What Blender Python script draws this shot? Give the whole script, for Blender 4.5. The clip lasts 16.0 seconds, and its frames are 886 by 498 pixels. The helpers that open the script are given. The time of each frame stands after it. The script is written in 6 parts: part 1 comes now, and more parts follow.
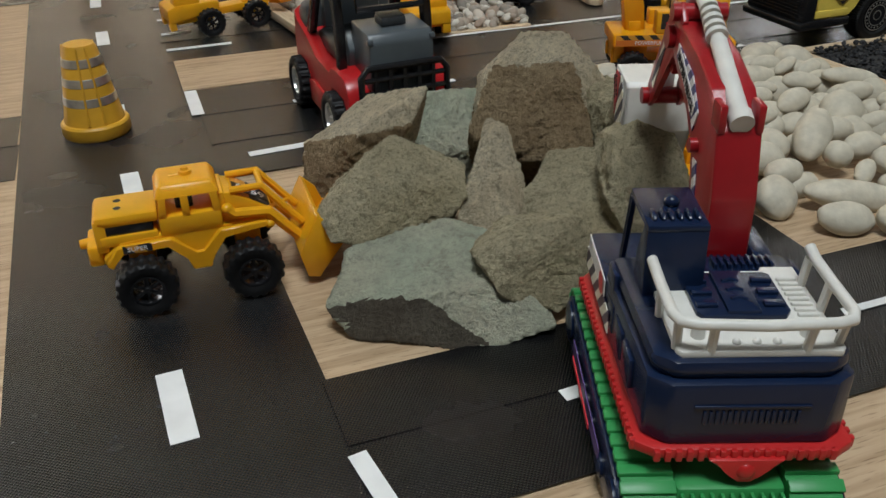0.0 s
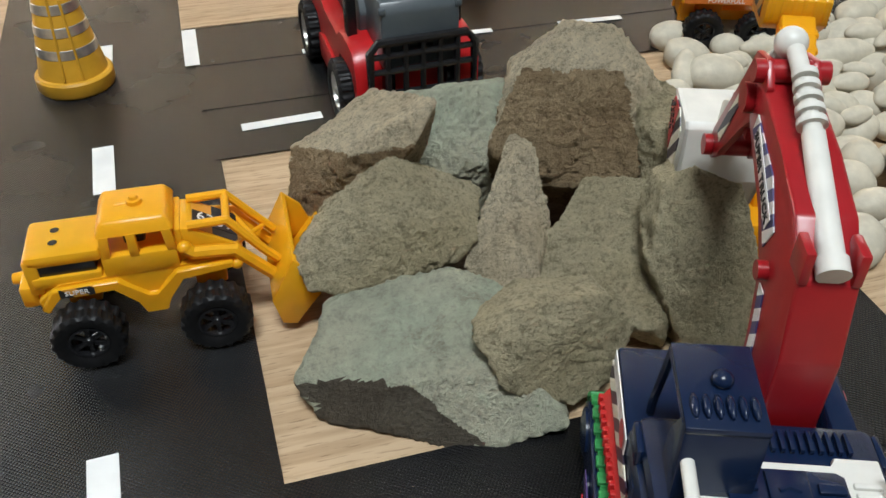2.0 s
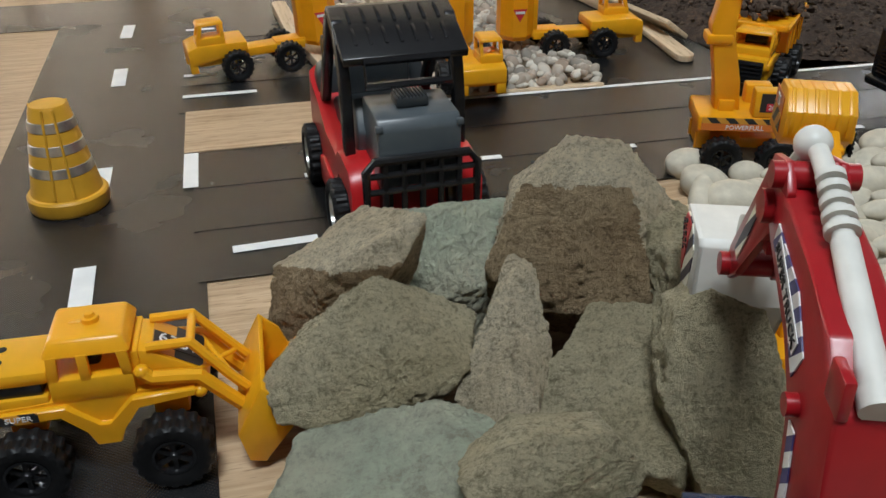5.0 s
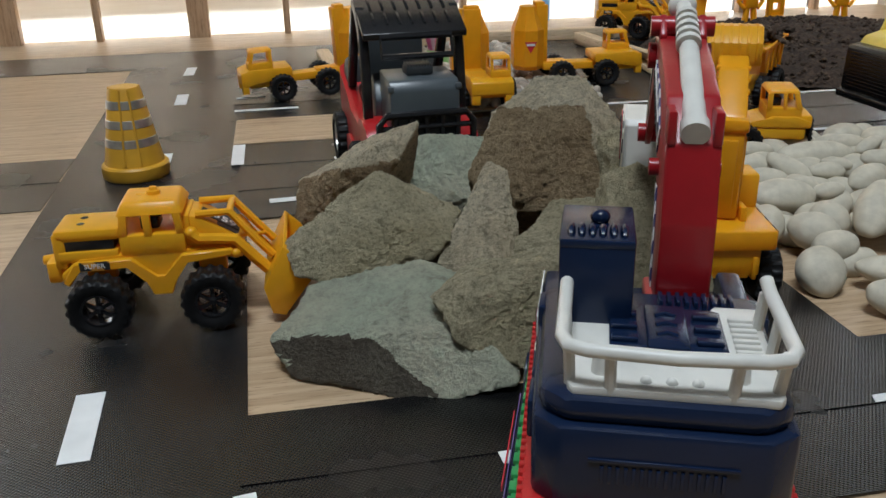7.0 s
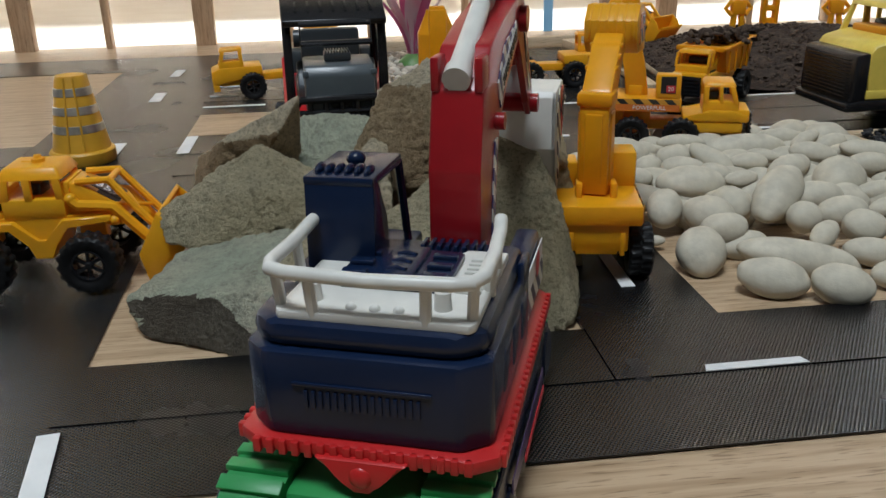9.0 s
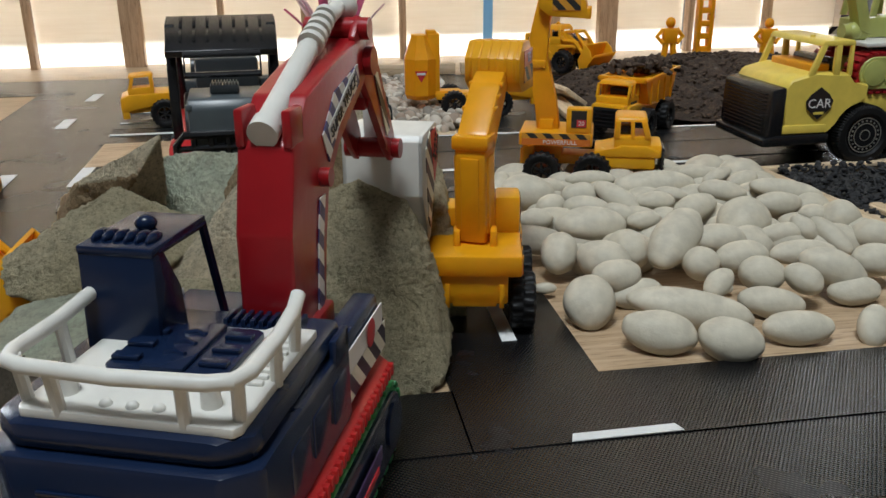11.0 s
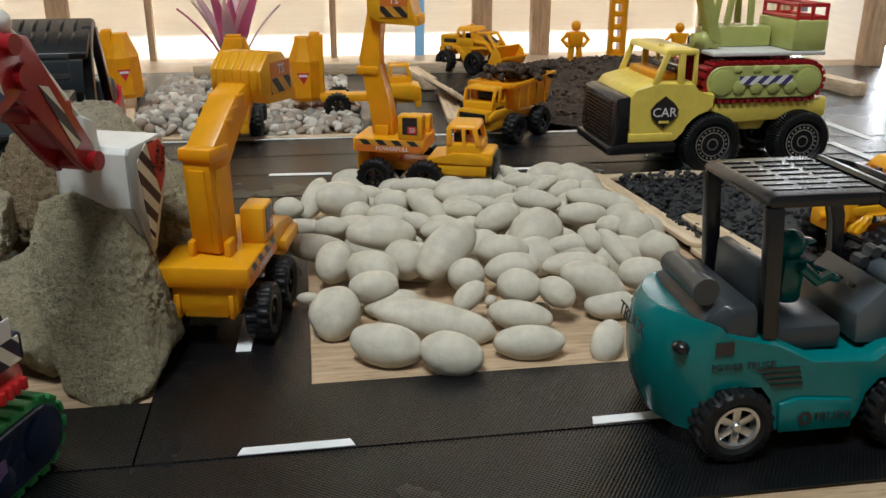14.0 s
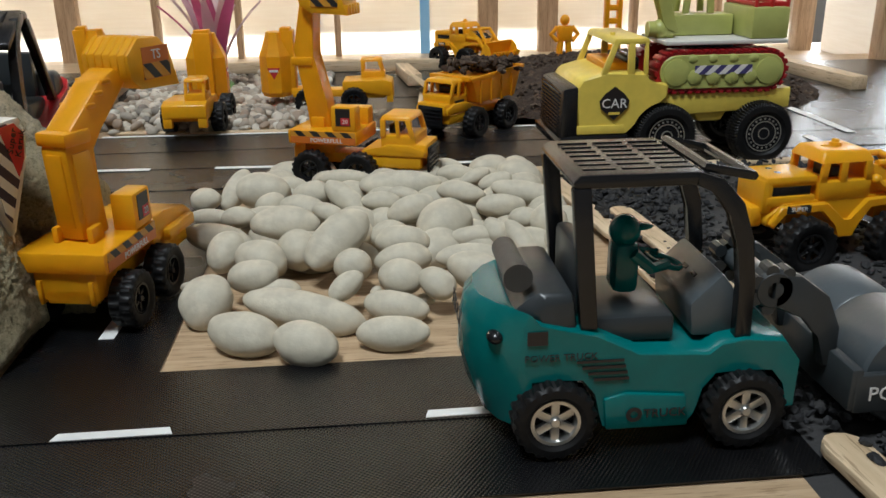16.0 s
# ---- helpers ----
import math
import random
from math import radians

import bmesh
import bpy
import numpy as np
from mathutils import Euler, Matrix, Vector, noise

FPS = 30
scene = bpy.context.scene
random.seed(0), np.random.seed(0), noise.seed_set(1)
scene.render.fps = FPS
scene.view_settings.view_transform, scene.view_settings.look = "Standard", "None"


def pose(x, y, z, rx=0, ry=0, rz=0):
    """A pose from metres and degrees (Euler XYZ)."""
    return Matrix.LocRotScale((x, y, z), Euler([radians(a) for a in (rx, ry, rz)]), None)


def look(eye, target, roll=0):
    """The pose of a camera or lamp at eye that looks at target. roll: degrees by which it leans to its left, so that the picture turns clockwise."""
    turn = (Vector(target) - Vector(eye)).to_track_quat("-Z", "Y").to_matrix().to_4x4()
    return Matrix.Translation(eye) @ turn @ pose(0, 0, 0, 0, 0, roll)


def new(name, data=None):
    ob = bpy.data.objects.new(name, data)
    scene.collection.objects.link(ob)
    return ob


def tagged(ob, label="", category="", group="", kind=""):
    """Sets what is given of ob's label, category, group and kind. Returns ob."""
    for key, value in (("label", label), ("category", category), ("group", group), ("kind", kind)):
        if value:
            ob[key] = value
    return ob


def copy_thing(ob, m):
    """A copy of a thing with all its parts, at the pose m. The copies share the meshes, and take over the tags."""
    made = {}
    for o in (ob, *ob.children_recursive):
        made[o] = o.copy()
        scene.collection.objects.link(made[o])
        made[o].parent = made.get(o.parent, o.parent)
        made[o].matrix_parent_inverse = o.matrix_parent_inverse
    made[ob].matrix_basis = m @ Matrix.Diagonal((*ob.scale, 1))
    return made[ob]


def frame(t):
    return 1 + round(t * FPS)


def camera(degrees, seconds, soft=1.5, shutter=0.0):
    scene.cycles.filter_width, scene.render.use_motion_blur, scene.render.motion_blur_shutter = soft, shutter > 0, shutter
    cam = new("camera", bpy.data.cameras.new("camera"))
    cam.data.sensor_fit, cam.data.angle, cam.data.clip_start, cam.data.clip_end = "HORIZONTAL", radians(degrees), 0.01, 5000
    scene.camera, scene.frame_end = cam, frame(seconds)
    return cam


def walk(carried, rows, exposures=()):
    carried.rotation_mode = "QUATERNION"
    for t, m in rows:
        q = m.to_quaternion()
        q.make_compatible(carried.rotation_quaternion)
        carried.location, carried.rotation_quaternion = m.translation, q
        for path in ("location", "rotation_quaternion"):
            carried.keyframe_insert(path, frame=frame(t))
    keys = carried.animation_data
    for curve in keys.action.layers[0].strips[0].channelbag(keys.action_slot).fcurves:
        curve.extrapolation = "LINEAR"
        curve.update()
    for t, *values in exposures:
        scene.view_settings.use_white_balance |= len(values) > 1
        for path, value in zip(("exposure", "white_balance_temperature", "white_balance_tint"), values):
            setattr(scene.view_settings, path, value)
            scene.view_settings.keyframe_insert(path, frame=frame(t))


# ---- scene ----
cam = camera(54.29, 16.0)
PATH = [
    (0, (0.0087, -0.0027, 0.1685), (0.0976, 0.2414, 0.0184), -0.99),
    (0.5, (0.0146, 0.0073, 0.1745), (0.0939, 0.2428, 0.0063), -0.20),
    (1, (0.0241, 0.0211, 0.1772), (0.0939, 0.2490, -0.0049), -0.13),
    (1.5, (0.0376, 0.0419, 0.1860), (0.1019, 0.2678, -0.0007), -0.36),
    (2, (0.0486, 0.0665, 0.1873), (0.1124, 0.2915, -0.0006), 0.04),
    (2.5, (0.0626, 0.0956, 0.1825), (0.1267, 0.3200, -0.0060), 0.05),
    (3, (0.0713, 0.1180, 0.1797), (0.1324, 0.3441, -0.0077), 0.08),
    (3.2, (0.0717, 0.1237, 0.1795), (0.1311, 0.3525, -0.0053), 0.28),
    (5.3, (0.0602, 0.0636, 0.1659), (0.1216, 0.3214, 0.0253), -0.28),
    (5.5, (0.0585, 0.0505, 0.1635), (0.1189, 0.3109, 0.0274), -0.21),
    (6, (0.0583, 0.0221, 0.1550), (0.1151, 0.2876, 0.0275), -0.57),
    (6.5, (0.0601, 0.0077, 0.1428), (0.1129, 0.2774, 0.0224), -0.98),
    (7, (0.0640, -0.0028, 0.1349), (0.1136, 0.2697, 0.0197), -1.13),
    (7.5, (0.0677, -0.0149, 0.1287), (0.1109, 0.2604, 0.0175), -1.23),
    (8, (0.0823, -0.0207, 0.1268), (0.1191, 0.2562, 0.0174), -1.34),
    (8.5, (0.1051, -0.0218, 0.1235), (0.1393, 0.2559, 0.0153), -1.40),
    (9, (0.1227, -0.0218, 0.1191), (0.1555, 0.2563, 0.0115), -1.35),
    (9.2, (0.1297, -0.0203, 0.1187), (0.1622, 0.2577, 0.0108), -1.36),
    (11.3, (0.1557, -0.0041, 0.1237), (0.2069, 0.2736, 0.0225), -0.26),
    (11.5, (0.1558, -0.0057, 0.1267), (0.2113, 0.2712, 0.0257), -0.24),
    (12, (0.1603, -0.0102, 0.1316), (0.2187, 0.2662, 0.0305), -0.10),
    (12.5, (0.1786, -0.0198, 0.1267), (0.2384, 0.2560, 0.0251), 0.28),
    (13, (0.2007, -0.0214, 0.1280), (0.2586, 0.2547, 0.0260), 0.33),
    (13.5, (0.2196, -0.0193, 0.1273), (0.2707, 0.2577, 0.0240), 0.33),
    (14, (0.2396, -0.0178, 0.1274), (0.2842, 0.2601, 0.0237), 0.22),
    (14.5, (0.2567, -0.0167, 0.1272), (0.2954, 0.2620, 0.0232), 0.13),
    (15, (0.2739, -0.0171, 0.1259), (0.3077, 0.2623, 0.0219), -0.08),
    (15.5, (0.2868, -0.0182, 0.1221), (0.3165, 0.2617, 0.0183), -0.37),
    (16, (0.2998, -0.0188, 0.1196), (0.3253, 0.2620, 0.0171), -0.74),
]
EXPOSURES = [(0.0, -0.02, 6400, 10), (0.5, -0.10, 6350, 10), (1.0, 0.40, 6250, 10), (1.5, 0.48, 6350, 10), (2.0, 0.52, 6400, 10), (3.2, 0.55, 6450, 10), (5.3, 0.15, 6200, 10),
             (6.5, -0.05, 6050, 10), (9.2, -0.08, 6100, 10), (11.3, 0.12, 6300, 10), (16.0, 0.2, 6350, 10)]
walk(cam, [(t, look(eye, target, roll)) for t, eye, target, roll in PATH], EXPOSURES)

# ---- light ----
def look_lamp(name, eye, target, sx, sy, watts, colour):
    data = bpy.data.lights.new(name, "AREA")
    data.shape, data.size, data.size_y, data.energy, data.color = "RECTANGLE", sx, sy, watts, colour
    ob = new(name, data)
    ob.matrix_world = look(eye, target)
    return ob


world = bpy.data.worlds.new("sky")
scene.world = world
world.use_nodes = True
wn = world.node_tree.nodes
sky = wn.new("ShaderNodeTexSky")
sky.sky_type, sky.sun_disc, sky.sun_elevation, sky.sun_rotation = "NISHITA", False, radians(40), radians(20)
world.node_tree.links.new(sky.outputs[0], wn["Background"].inputs[0])
wn["Background"].inputs[1].default_value = 0.10

# window behind the blinds, and the wide diffused light under the ceiling
look_lamp("window_light", (0.35, 1.30, 0.38), (0.35, 0.0, 0.28), 2.6, 0.95, 122.0, (0.90, 0.96, 1.0))
look_lamp("ceiling_light", (-0.08, -0.30, 1.85), (0.2, 0.3, 0.0), 0.6, 0.45, 35.0, (0.90, 0.97, 1.0))


# ---- materials ----
def material(name, colour, rough=0.5, metal=0.0, grain=0.0, grain_scale=60.0, bump=0.0, bump_scale=400.0, coat=0.0, second=None, mix_scale=12.0, detail=6.0, spec=0.5):
    """Principled surface with colour variation at two scales and fine relief, in object space metres."""
    m = bpy.data.materials.new(name)
    m.use_nodes = True
    nt = m.node_tree
    n, l = nt.nodes, nt.links
    b = n["Principled BSDF"]
    b.inputs["Base Color"].default_value = (*colour, 1)
    b.inputs["Roughness"].default_value = rough
    b.inputs["Metallic"].default_value = metal
    b.inputs["Coat Weight"].default_value = coat
    b.inputs["Specular IOR Level"].default_value = spec
    tc = n.new("ShaderNodeTexCoord")
    if grain or second:
        t1 = n.new("ShaderNodeTexNoise")
        t1.inputs["Scale"].default_value, t1.inputs["Detail"].default_value = grain_scale, detail
        l.new(tc.outputs["Object"], t1.inputs["Vector"])
        mixa = n.new("ShaderNodeMix")
        mixa.data_type = "RGBA"
        mixa.inputs["A"].default_value = (*[c * (1 - grain) for c in colour], 1)
        mixa.inputs["B"].default_value = (*[min(1, c * (1 + grain)) for c in colour], 1)
        ramp = n.new("ShaderNodeValToRGB")
        ramp.color_ramp.elements[0].position, ramp.color_ramp.elements[1].position = 0.35, 0.65
        l.new(t1.outputs["Fac"], ramp.inputs[0])
        l.new(ramp.outputs[0], mixa.inputs["Factor"])
        out = mixa.outputs["Result"]
        if second:
            t2 = n.new("ShaderNodeTexNoise")
            t2.inputs["Scale"].default_value, t2.inputs["Detail"].default_value = mix_scale, 4
            l.new(tc.outputs["Object"], t2.inputs["Vector"])
            r2 = n.new("ShaderNodeValToRGB")
            r2.color_ramp.elements[0].position, r2.color_ramp.elements[1].position = 0.42, 0.62
            l.new(t2.outputs["Fac"], r2.inputs[0])
            mixb = n.new("ShaderNodeMix")
            mixb.data_type = "RGBA"
            mixb.inputs["B"].default_value = (*second, 1)
            l.new(r2.outputs[0], mixb.inputs["Factor"])
            l.new(out, mixb.inputs["A"])
            out = mixb.outputs["Result"]
        l.new(out, b.inputs["Base Color"])
    if bump:
        t3 = n.new("ShaderNodeTexNoise")
        t3.inputs["Scale"].default_value, t3.inputs["Detail"].default_value = bump_scale, 8
        l.new(tc.outputs["Object"], t3.inputs["Vector"])
        bp = n.new("ShaderNodeBump")
        bp.inputs["Strength"].default_value, bp.inputs["Distance"].default_value = 1.0, bump
        l.new(t3.outputs["Fac"], bp.inputs["Height"])
        l.new(bp.outputs[0], b.inputs["Normal"])
    return m


def plastic(name, colour, rough=0.32, spec=0.5, depth=0.0):
    """Moulded plastic; depth is the share of light that seeps through its thin walls."""
    m = material(name, colour, rough, grain=0.05, grain_scale=150.0, bump=0.00006, bump_scale=300.0, spec=spec)
    if depth:
        n, l = m.node_tree.nodes, m.node_tree.links
        tr, mx = n.new("ShaderNodeBsdfTranslucent"), n.new("ShaderNodeMixShader")
        tr.inputs["Color"].default_value = (min(1, colour[0] * 1.1), colour[1], colour[2], 1)
        mx.inputs[0].default_value = depth
        l.new(n["Principled BSDF"].outputs[0], mx.inputs[1])
        l.new(tr.outputs[0], mx.inputs[2])
        l.new(mx.outputs[0], n["Material Output"].inputs["Surface"])
    return m


def wood(name, dark, light, along=(1, 14, 14), scale=22.0, rough=0.45):
    m = material(name, light, rough)
    n, l = m.node_tree.nodes, m.node_tree.links
    b = n["Principled BSDF"]
    tc = n.new("ShaderNodeTexCoord")
    mp = n.new("ShaderNodeMapping")
    mp.inputs["Scale"].default_value = along
    l.new(tc.outputs["Object"], mp.inputs["Vector"])
    na = n.new("ShaderNodeTexNoise")
    na.inputs["Scale"].default_value, na.inputs["Detail"].default_value, na.inputs["Distortion"].default_value = scale, 7, 0.6
    l.new(mp.outputs[0], na.inputs["Vector"])
    nb = n.new("ShaderNodeTexNoise")
    nb.inputs["Scale"].default_value, nb.inputs["Detail"].default_value = scale * 4.5, 3
    l.new(mp.outputs[0], nb.inputs["Vector"])
    ra = n.new("ShaderNodeValToRGB")
    ra.color_ramp.elements[0].color, ra.color_ramp.elements[1].color = (*dark, 1), (*light, 1)
    ra.color_ramp.elements[0].position, ra.color_ramp.elements[1].position = 0.3, 0.6
    l.new(na.outputs["Fac"], ra.inputs[0])
    rb = n.new("ShaderNodeValToRGB")
    rb.color_ramp.elements[0].color, rb.color_ramp.elements[1].color = (0.5, 0.45, 0.4, 1), (1, 1, 1, 1)
    rb.color_ramp.elements[0].position, rb.color_ramp.elements[1].position = 0.34, 0.42
    l.new(nb.outputs["Fac"], rb.inputs[0])
    mx = n.new("ShaderNodeMix")
    mx.data_type, mx.blend_type = "RGBA", "MULTIPLY"
    mx.inputs["Factor"].default_value = 0.8
    l.new(ra.outputs[0], mx.inputs["A"])
    l.new(rb.outputs[0], mx.inputs["B"])
    l.new(mx.outputs["Result"], b.inputs["Base Color"])
    bp = n.new("ShaderNodeBump")
    bp.inputs["Distance"].default_value, bp.inputs["Strength"].default_value = 0.0002, 0.6
    l.new(nb.outputs["Fac"], bp.inputs["Height"])
    l.new(bp.outputs[0], b.inputs["Normal"])
    return m


def tape_material(name, colour, weave, rough):
    """Cloth tape: a fine woven relief under a satin film, with dust and scuffs."""
    m = material(name, colour, rough, grain=0.35, grain_scale=35.0, spec=0.5)
    n, l = m.node_tree.nodes, m.node_tree.links
    b = n["Principled BSDF"]
    tc = n.new("ShaderNodeTexCoord")
    heights = []
    for turn in (35, -55):
        mp = n.new("ShaderNodeMapping")
        mp.inputs["Rotation"].default_value = (0, 0, radians(turn))
        l.new(tc.outputs["Object"], mp.inputs["Vector"])
        wv = n.new("ShaderNodeTexWave")
        wv.inputs["Scale"].default_value, wv.inputs["Distortion"].default_value = weave, 0.4
        wv.inputs["Detail"].default_value = 1
        l.new(mp.outputs[0], wv.inputs["Vector"])
        heights.append(wv)
    ad = n.new("ShaderNodeMath")
    ad.operation = "MULTIPLY"
    l.new(heights[0].outputs["Fac"], ad.inputs[0])
    l.new(heights[1].outputs["Fac"], ad.inputs[1])
    ns = n.new("ShaderNodeTexNoise")
    ns.inputs["Scale"].default_value, ns.inputs["Detail"].default_value = 18.0, 5
    l.new(tc.outputs["Object"], ns.inputs["Vector"])
    b1 = n.new("ShaderNodeBump")
    b1.inputs["Distance"].default_value, b1.inputs["Strength"].default_value = 0.00011, 1.0
    l.new(ad.outputs[0], b1.inputs["Height"])
    b2 = n.new("ShaderNodeBump")
    b2.inputs["Distance"].default_value, b2.inputs["Strength"].default_value = 0.0004, 0.6
    l.new(ns.outputs["Fac"], b2.inputs["Height"])
    l.new(b1.outputs[0], b2.inputs["Normal"])
    l.new(b2.outputs[0], b.inputs["Normal"])
    rr = n.new("ShaderNodeMapRange")
    rr.inputs["To Min"].default_value, rr.inputs["To Max"].default_value = rough - 0.1, rough + 0.14
    l.new(ns.outputs["Fac"], rr.inputs["Value"])
    l.new(rr.outputs[0], b.inputs["Roughness"])
    return m


def stripes(name, dark, light, scale, turn=45):
    m = material(name, light, 0.4)
    n, l = m.node_tree.nodes, m.node_tree.links
    tc = n.new("ShaderNodeTexCoord")
    mp = n.new("ShaderNodeMapping")
    mp.inputs["Rotation"].default_value = (0, radians(turn), 0)
    l.new(tc.outputs["Object"], mp.inputs["Vector"])
    wv = n.new("ShaderNodeTexWave")
    wv.inputs["Scale"].default_value = scale
    l.new(mp.outputs[0], wv.inputs["Vector"])
    rp = n.new("ShaderNodeValToRGB")
    rp.color_ramp.interpolation = "CONSTANT"
    rp.color_ramp.elements[0].color, rp.color_ramp.elements[1].color = (*dark, 1), (*light, 1)
    rp.color_ramp.elements[1].position = 0.5
    l.new(wv.outputs["Fac"], rp.inputs[0])
    l.new(rp.outputs[0], n["Principled BSDF"].inputs["Base Color"])
    return m


def rock_material(name, base, tint, dark, scale):
    """Broken stone: mottled colour, pale dust, pits and crystalline grain."""
    m = material(name, base, 0.92, grain=0.0)
    n, l = m.node_tree.nodes, m.node_tree.links
    b = n["Principled BSDF"]
    b.inputs["Specular IOR Level"].default_value = 0.15
    tc = n.new("ShaderNodeTexCoord")

    def noise_tex(s, d, rough=0.6):
        t = n.new("ShaderNodeTexNoise")
        t.inputs["Scale"].default_value, t.inputs["Detail"].default_value, t.inputs["Roughness"].default_value = s, d, rough
        l.new(tc.outputs["Object"], t.inputs["Vector"])
        return t

    def mix(a, b_, fac, lo, hi):
        r = n.new("ShaderNodeMapRange")
        r.inputs["From Min"].default_value, r.inputs["From Max"].default_value = lo, hi
        l.new(fac, r.inputs["Value"])
        x = n.new("ShaderNodeMix")
        x.data_type = "RGBA"
        l.new(r.outputs[0], x.inputs["Factor"])
        for sock, v in (("A", a), ("B", b_)):
            if isinstance(v, tuple):
                x.inputs[sock].default_value = (*v, 1)
            else:
                l.new(v, x.inputs[sock])
        return x.outputs["Result"]

    big, mid, fine = noise_tex(scale, 5), noise_tex(scale * 8, 8, 0.75), noise_tex(scale * 30, 6, 0.75)
    c = mix(base, tint, big.outputs["Fac"], 0.42, 0.62)
    c = mix(c, tuple(v * 1.32 for v in base), mid.outputs["Fac"], 0.5, 0.8)
    c = mix(c, tuple(v * 0.56 for v in tint), mid.outputs["Fac"], 0.47, 0.34)
    c = mix(tuple(0.7 * d + 0.3 * t for d, t in zip(dark, tint)), c, fine.outputs["Fac"], 0.30, 0.50)
    l.new(c, b.inputs["Base Color"])
    ad = n.new("ShaderNodeMath")
    ad.operation = "MULTIPLY_ADD"
    ad.inputs[1].default_value = 0.35
    l.new(fine.outputs["Fac"], ad.inputs[0])
    l.new(mid.outputs["Fac"], ad.inputs[2])
    bp = n.new("ShaderNodeBump")
    bp.inputs["Distance"].default_value, bp.inputs["Strength"].default_value = 0.0075, 1.0
    l.new(ad.outputs[0], bp.inputs["Height"])
    l.new(bp.outputs[0], b.inputs["Normal"])
    return m


YELLOW = plastic("yellow_plastic", (0.90, 0.46, 0.012), 0.30, depth=0.28)
AMBER = plastic("amber_plastic", (0.90, 0.42, 0.008), 0.30, depth=0.28)
LEMON = plastic("lemon_plastic", (0.76, 0.58, 0.10), 0.36)
LIME = plastic("lime_plastic", (0.42, 0.44, 0.13), 0.36)
BLACK = plastic("black_plastic", (0.009, 0.009, 0.010), 0.27)
RUBBER = material("black_tyre", (0.006, 0.006, 0.0065), 0.5, grain=0.3, grain_scale=200, bump=0.0001, bump_scale=500, spec=0.3)
GREY = plastic("grey_plastic", (0.030, 0.035, 0.038), 0.32)
LIGHTGREY = plastic("light_grey_plastic", (0.075, 0.088, 0.096), 0.32)
NAVY = plastic("navy_plastic", (0.0055, 0.0135, 0.040), 0.26, 0.36)
RED = plastic("red_plastic", (0.42, 0.010, 0.012), 0.32)
DEEPRED = plastic("deep_red_plastic", (0.30, 0.008, 0.012), 0.30)
BRIGHTRED = plastic("bright_red_plastic", (0.46, 0.014, 0.014), 0.36)
GREEN = plastic("green_plastic", (0.028, 0.25, 0.065), 0.42)
WHITE = plastic("white_plastic", (0.64, 0.625, 0.575), 0.40)
TEAL = plastic("teal_plastic", (0.001, 0.135, 0.132), 0.20, 0.40)
CHROME = material("worn_chrome_paint", (0.62, 0.62, 0.60), 0.28, metal=0.9, bump=0.00005, bump_scale=500)
CONE = material("worn_yellow_plastic", (0.60, 0.31, 0.02), 0.45, grain=0.12, grain_scale=60)
SILVER = material("silver_foil", (0.55, 0.52, 0.46), 0.3, metal=0.8, grain=0.3, grain_scale=120)
STICKER_DARK = material("sticker_black", (0.02, 0.016, 0.016), 0.35)
STICKER_PALE = material("sticker_white", (0.72, 0.70, 0.68), 0.35)
STICKER_ORANGE = material("sticker_orange", (0.62, 0.16, 0.02), 0.35)
STICKER_RED = material("sticker_red", (0.55, 0.03, 0.04), 0.35)
STICKER_PURPLE = material("sticker_purple", (0.10, 0.06, 0.18), 0.35)
HAZARD = stripes("hazard_sticker", (0.02, 0.02, 0.02), (0.62, 0.28, 0.03), 55.0)
HAZARD_PALE = stripes("pale_hazard_sticker", (0.03, 0.02, 0.04), (0.75, 0.72, 0.6), 55.0)
HAZARD_BLUE = stripes("blue_hazard_sticker", (0.06, 0.05, 0.16), (0.74, 0.72, 0.70), 60.0)
TAPE = tape_material("black_cloth_tape", (0.0045, 0.0045, 0.005), 340.0, 0.22)
ROAD = tape_material("grey_road_tape", (0.0100, 0.0102, 0.0106), 340.0, 0.23)
MARK = material("white_paper", (0.72, 0.72, 0.70), 0.6, grain=0.06, grain_scale=80, bump=0.0001, bump_scale=200)
OAK = wood("oak_laminate", (0.34, 0.225, 0.125), (0.50, 0.36, 0.225))
PINE = wood("pine_stick", (0.52, 0.38, 0.23), (0.66, 0.51, 0.34), scale=18.0, rough=0.6)
FRAME_WOOD = wood("window_frame_wood", (0.36, 0.22, 0.12), (0.50, 0.34, 0.21), along=(14, 14, 1))
TAN_ROCK = rock_material("tan_rock", (0.76, 0.66, 0.47), (0.65, 0.54, 0.36), (0.16, 0.115, 0.065), 26.0)
OLIVE_ROCK = rock_material("olive_rock", (0.64, 0.56, 0.37), (0.55, 0.465, 0.285), (0.15, 0.125, 0.075), 26.0)
# brown stone for side faces, darkened to stand in for shade under top light
SHADED_BROWN_ROCK = rock_material("shaded_brown_rock", (0.46, 0.34, 0.20), (0.36, 0.25, 0.14), (0.10, 0.07, 0.042), 30.0)
GREEN_ROCK = rock_material("pale_green_rock", (0.56, 0.61, 0.46), (0.70, 0.66, 0.49), (0.36, 0.37, 0.28), 18.0)
PEBBLE = material("cream_pebble", (0.54, 0.49, 0.385), 0.62, grain=0.13, grain_scale=180, bump=0.0004, bump_scale=260, second=(0.45, 0.41, 0.32), mix_scale=35.0)


# ---- mesh building ----
I4 = Matrix.Identity(4)
MESHES = {}


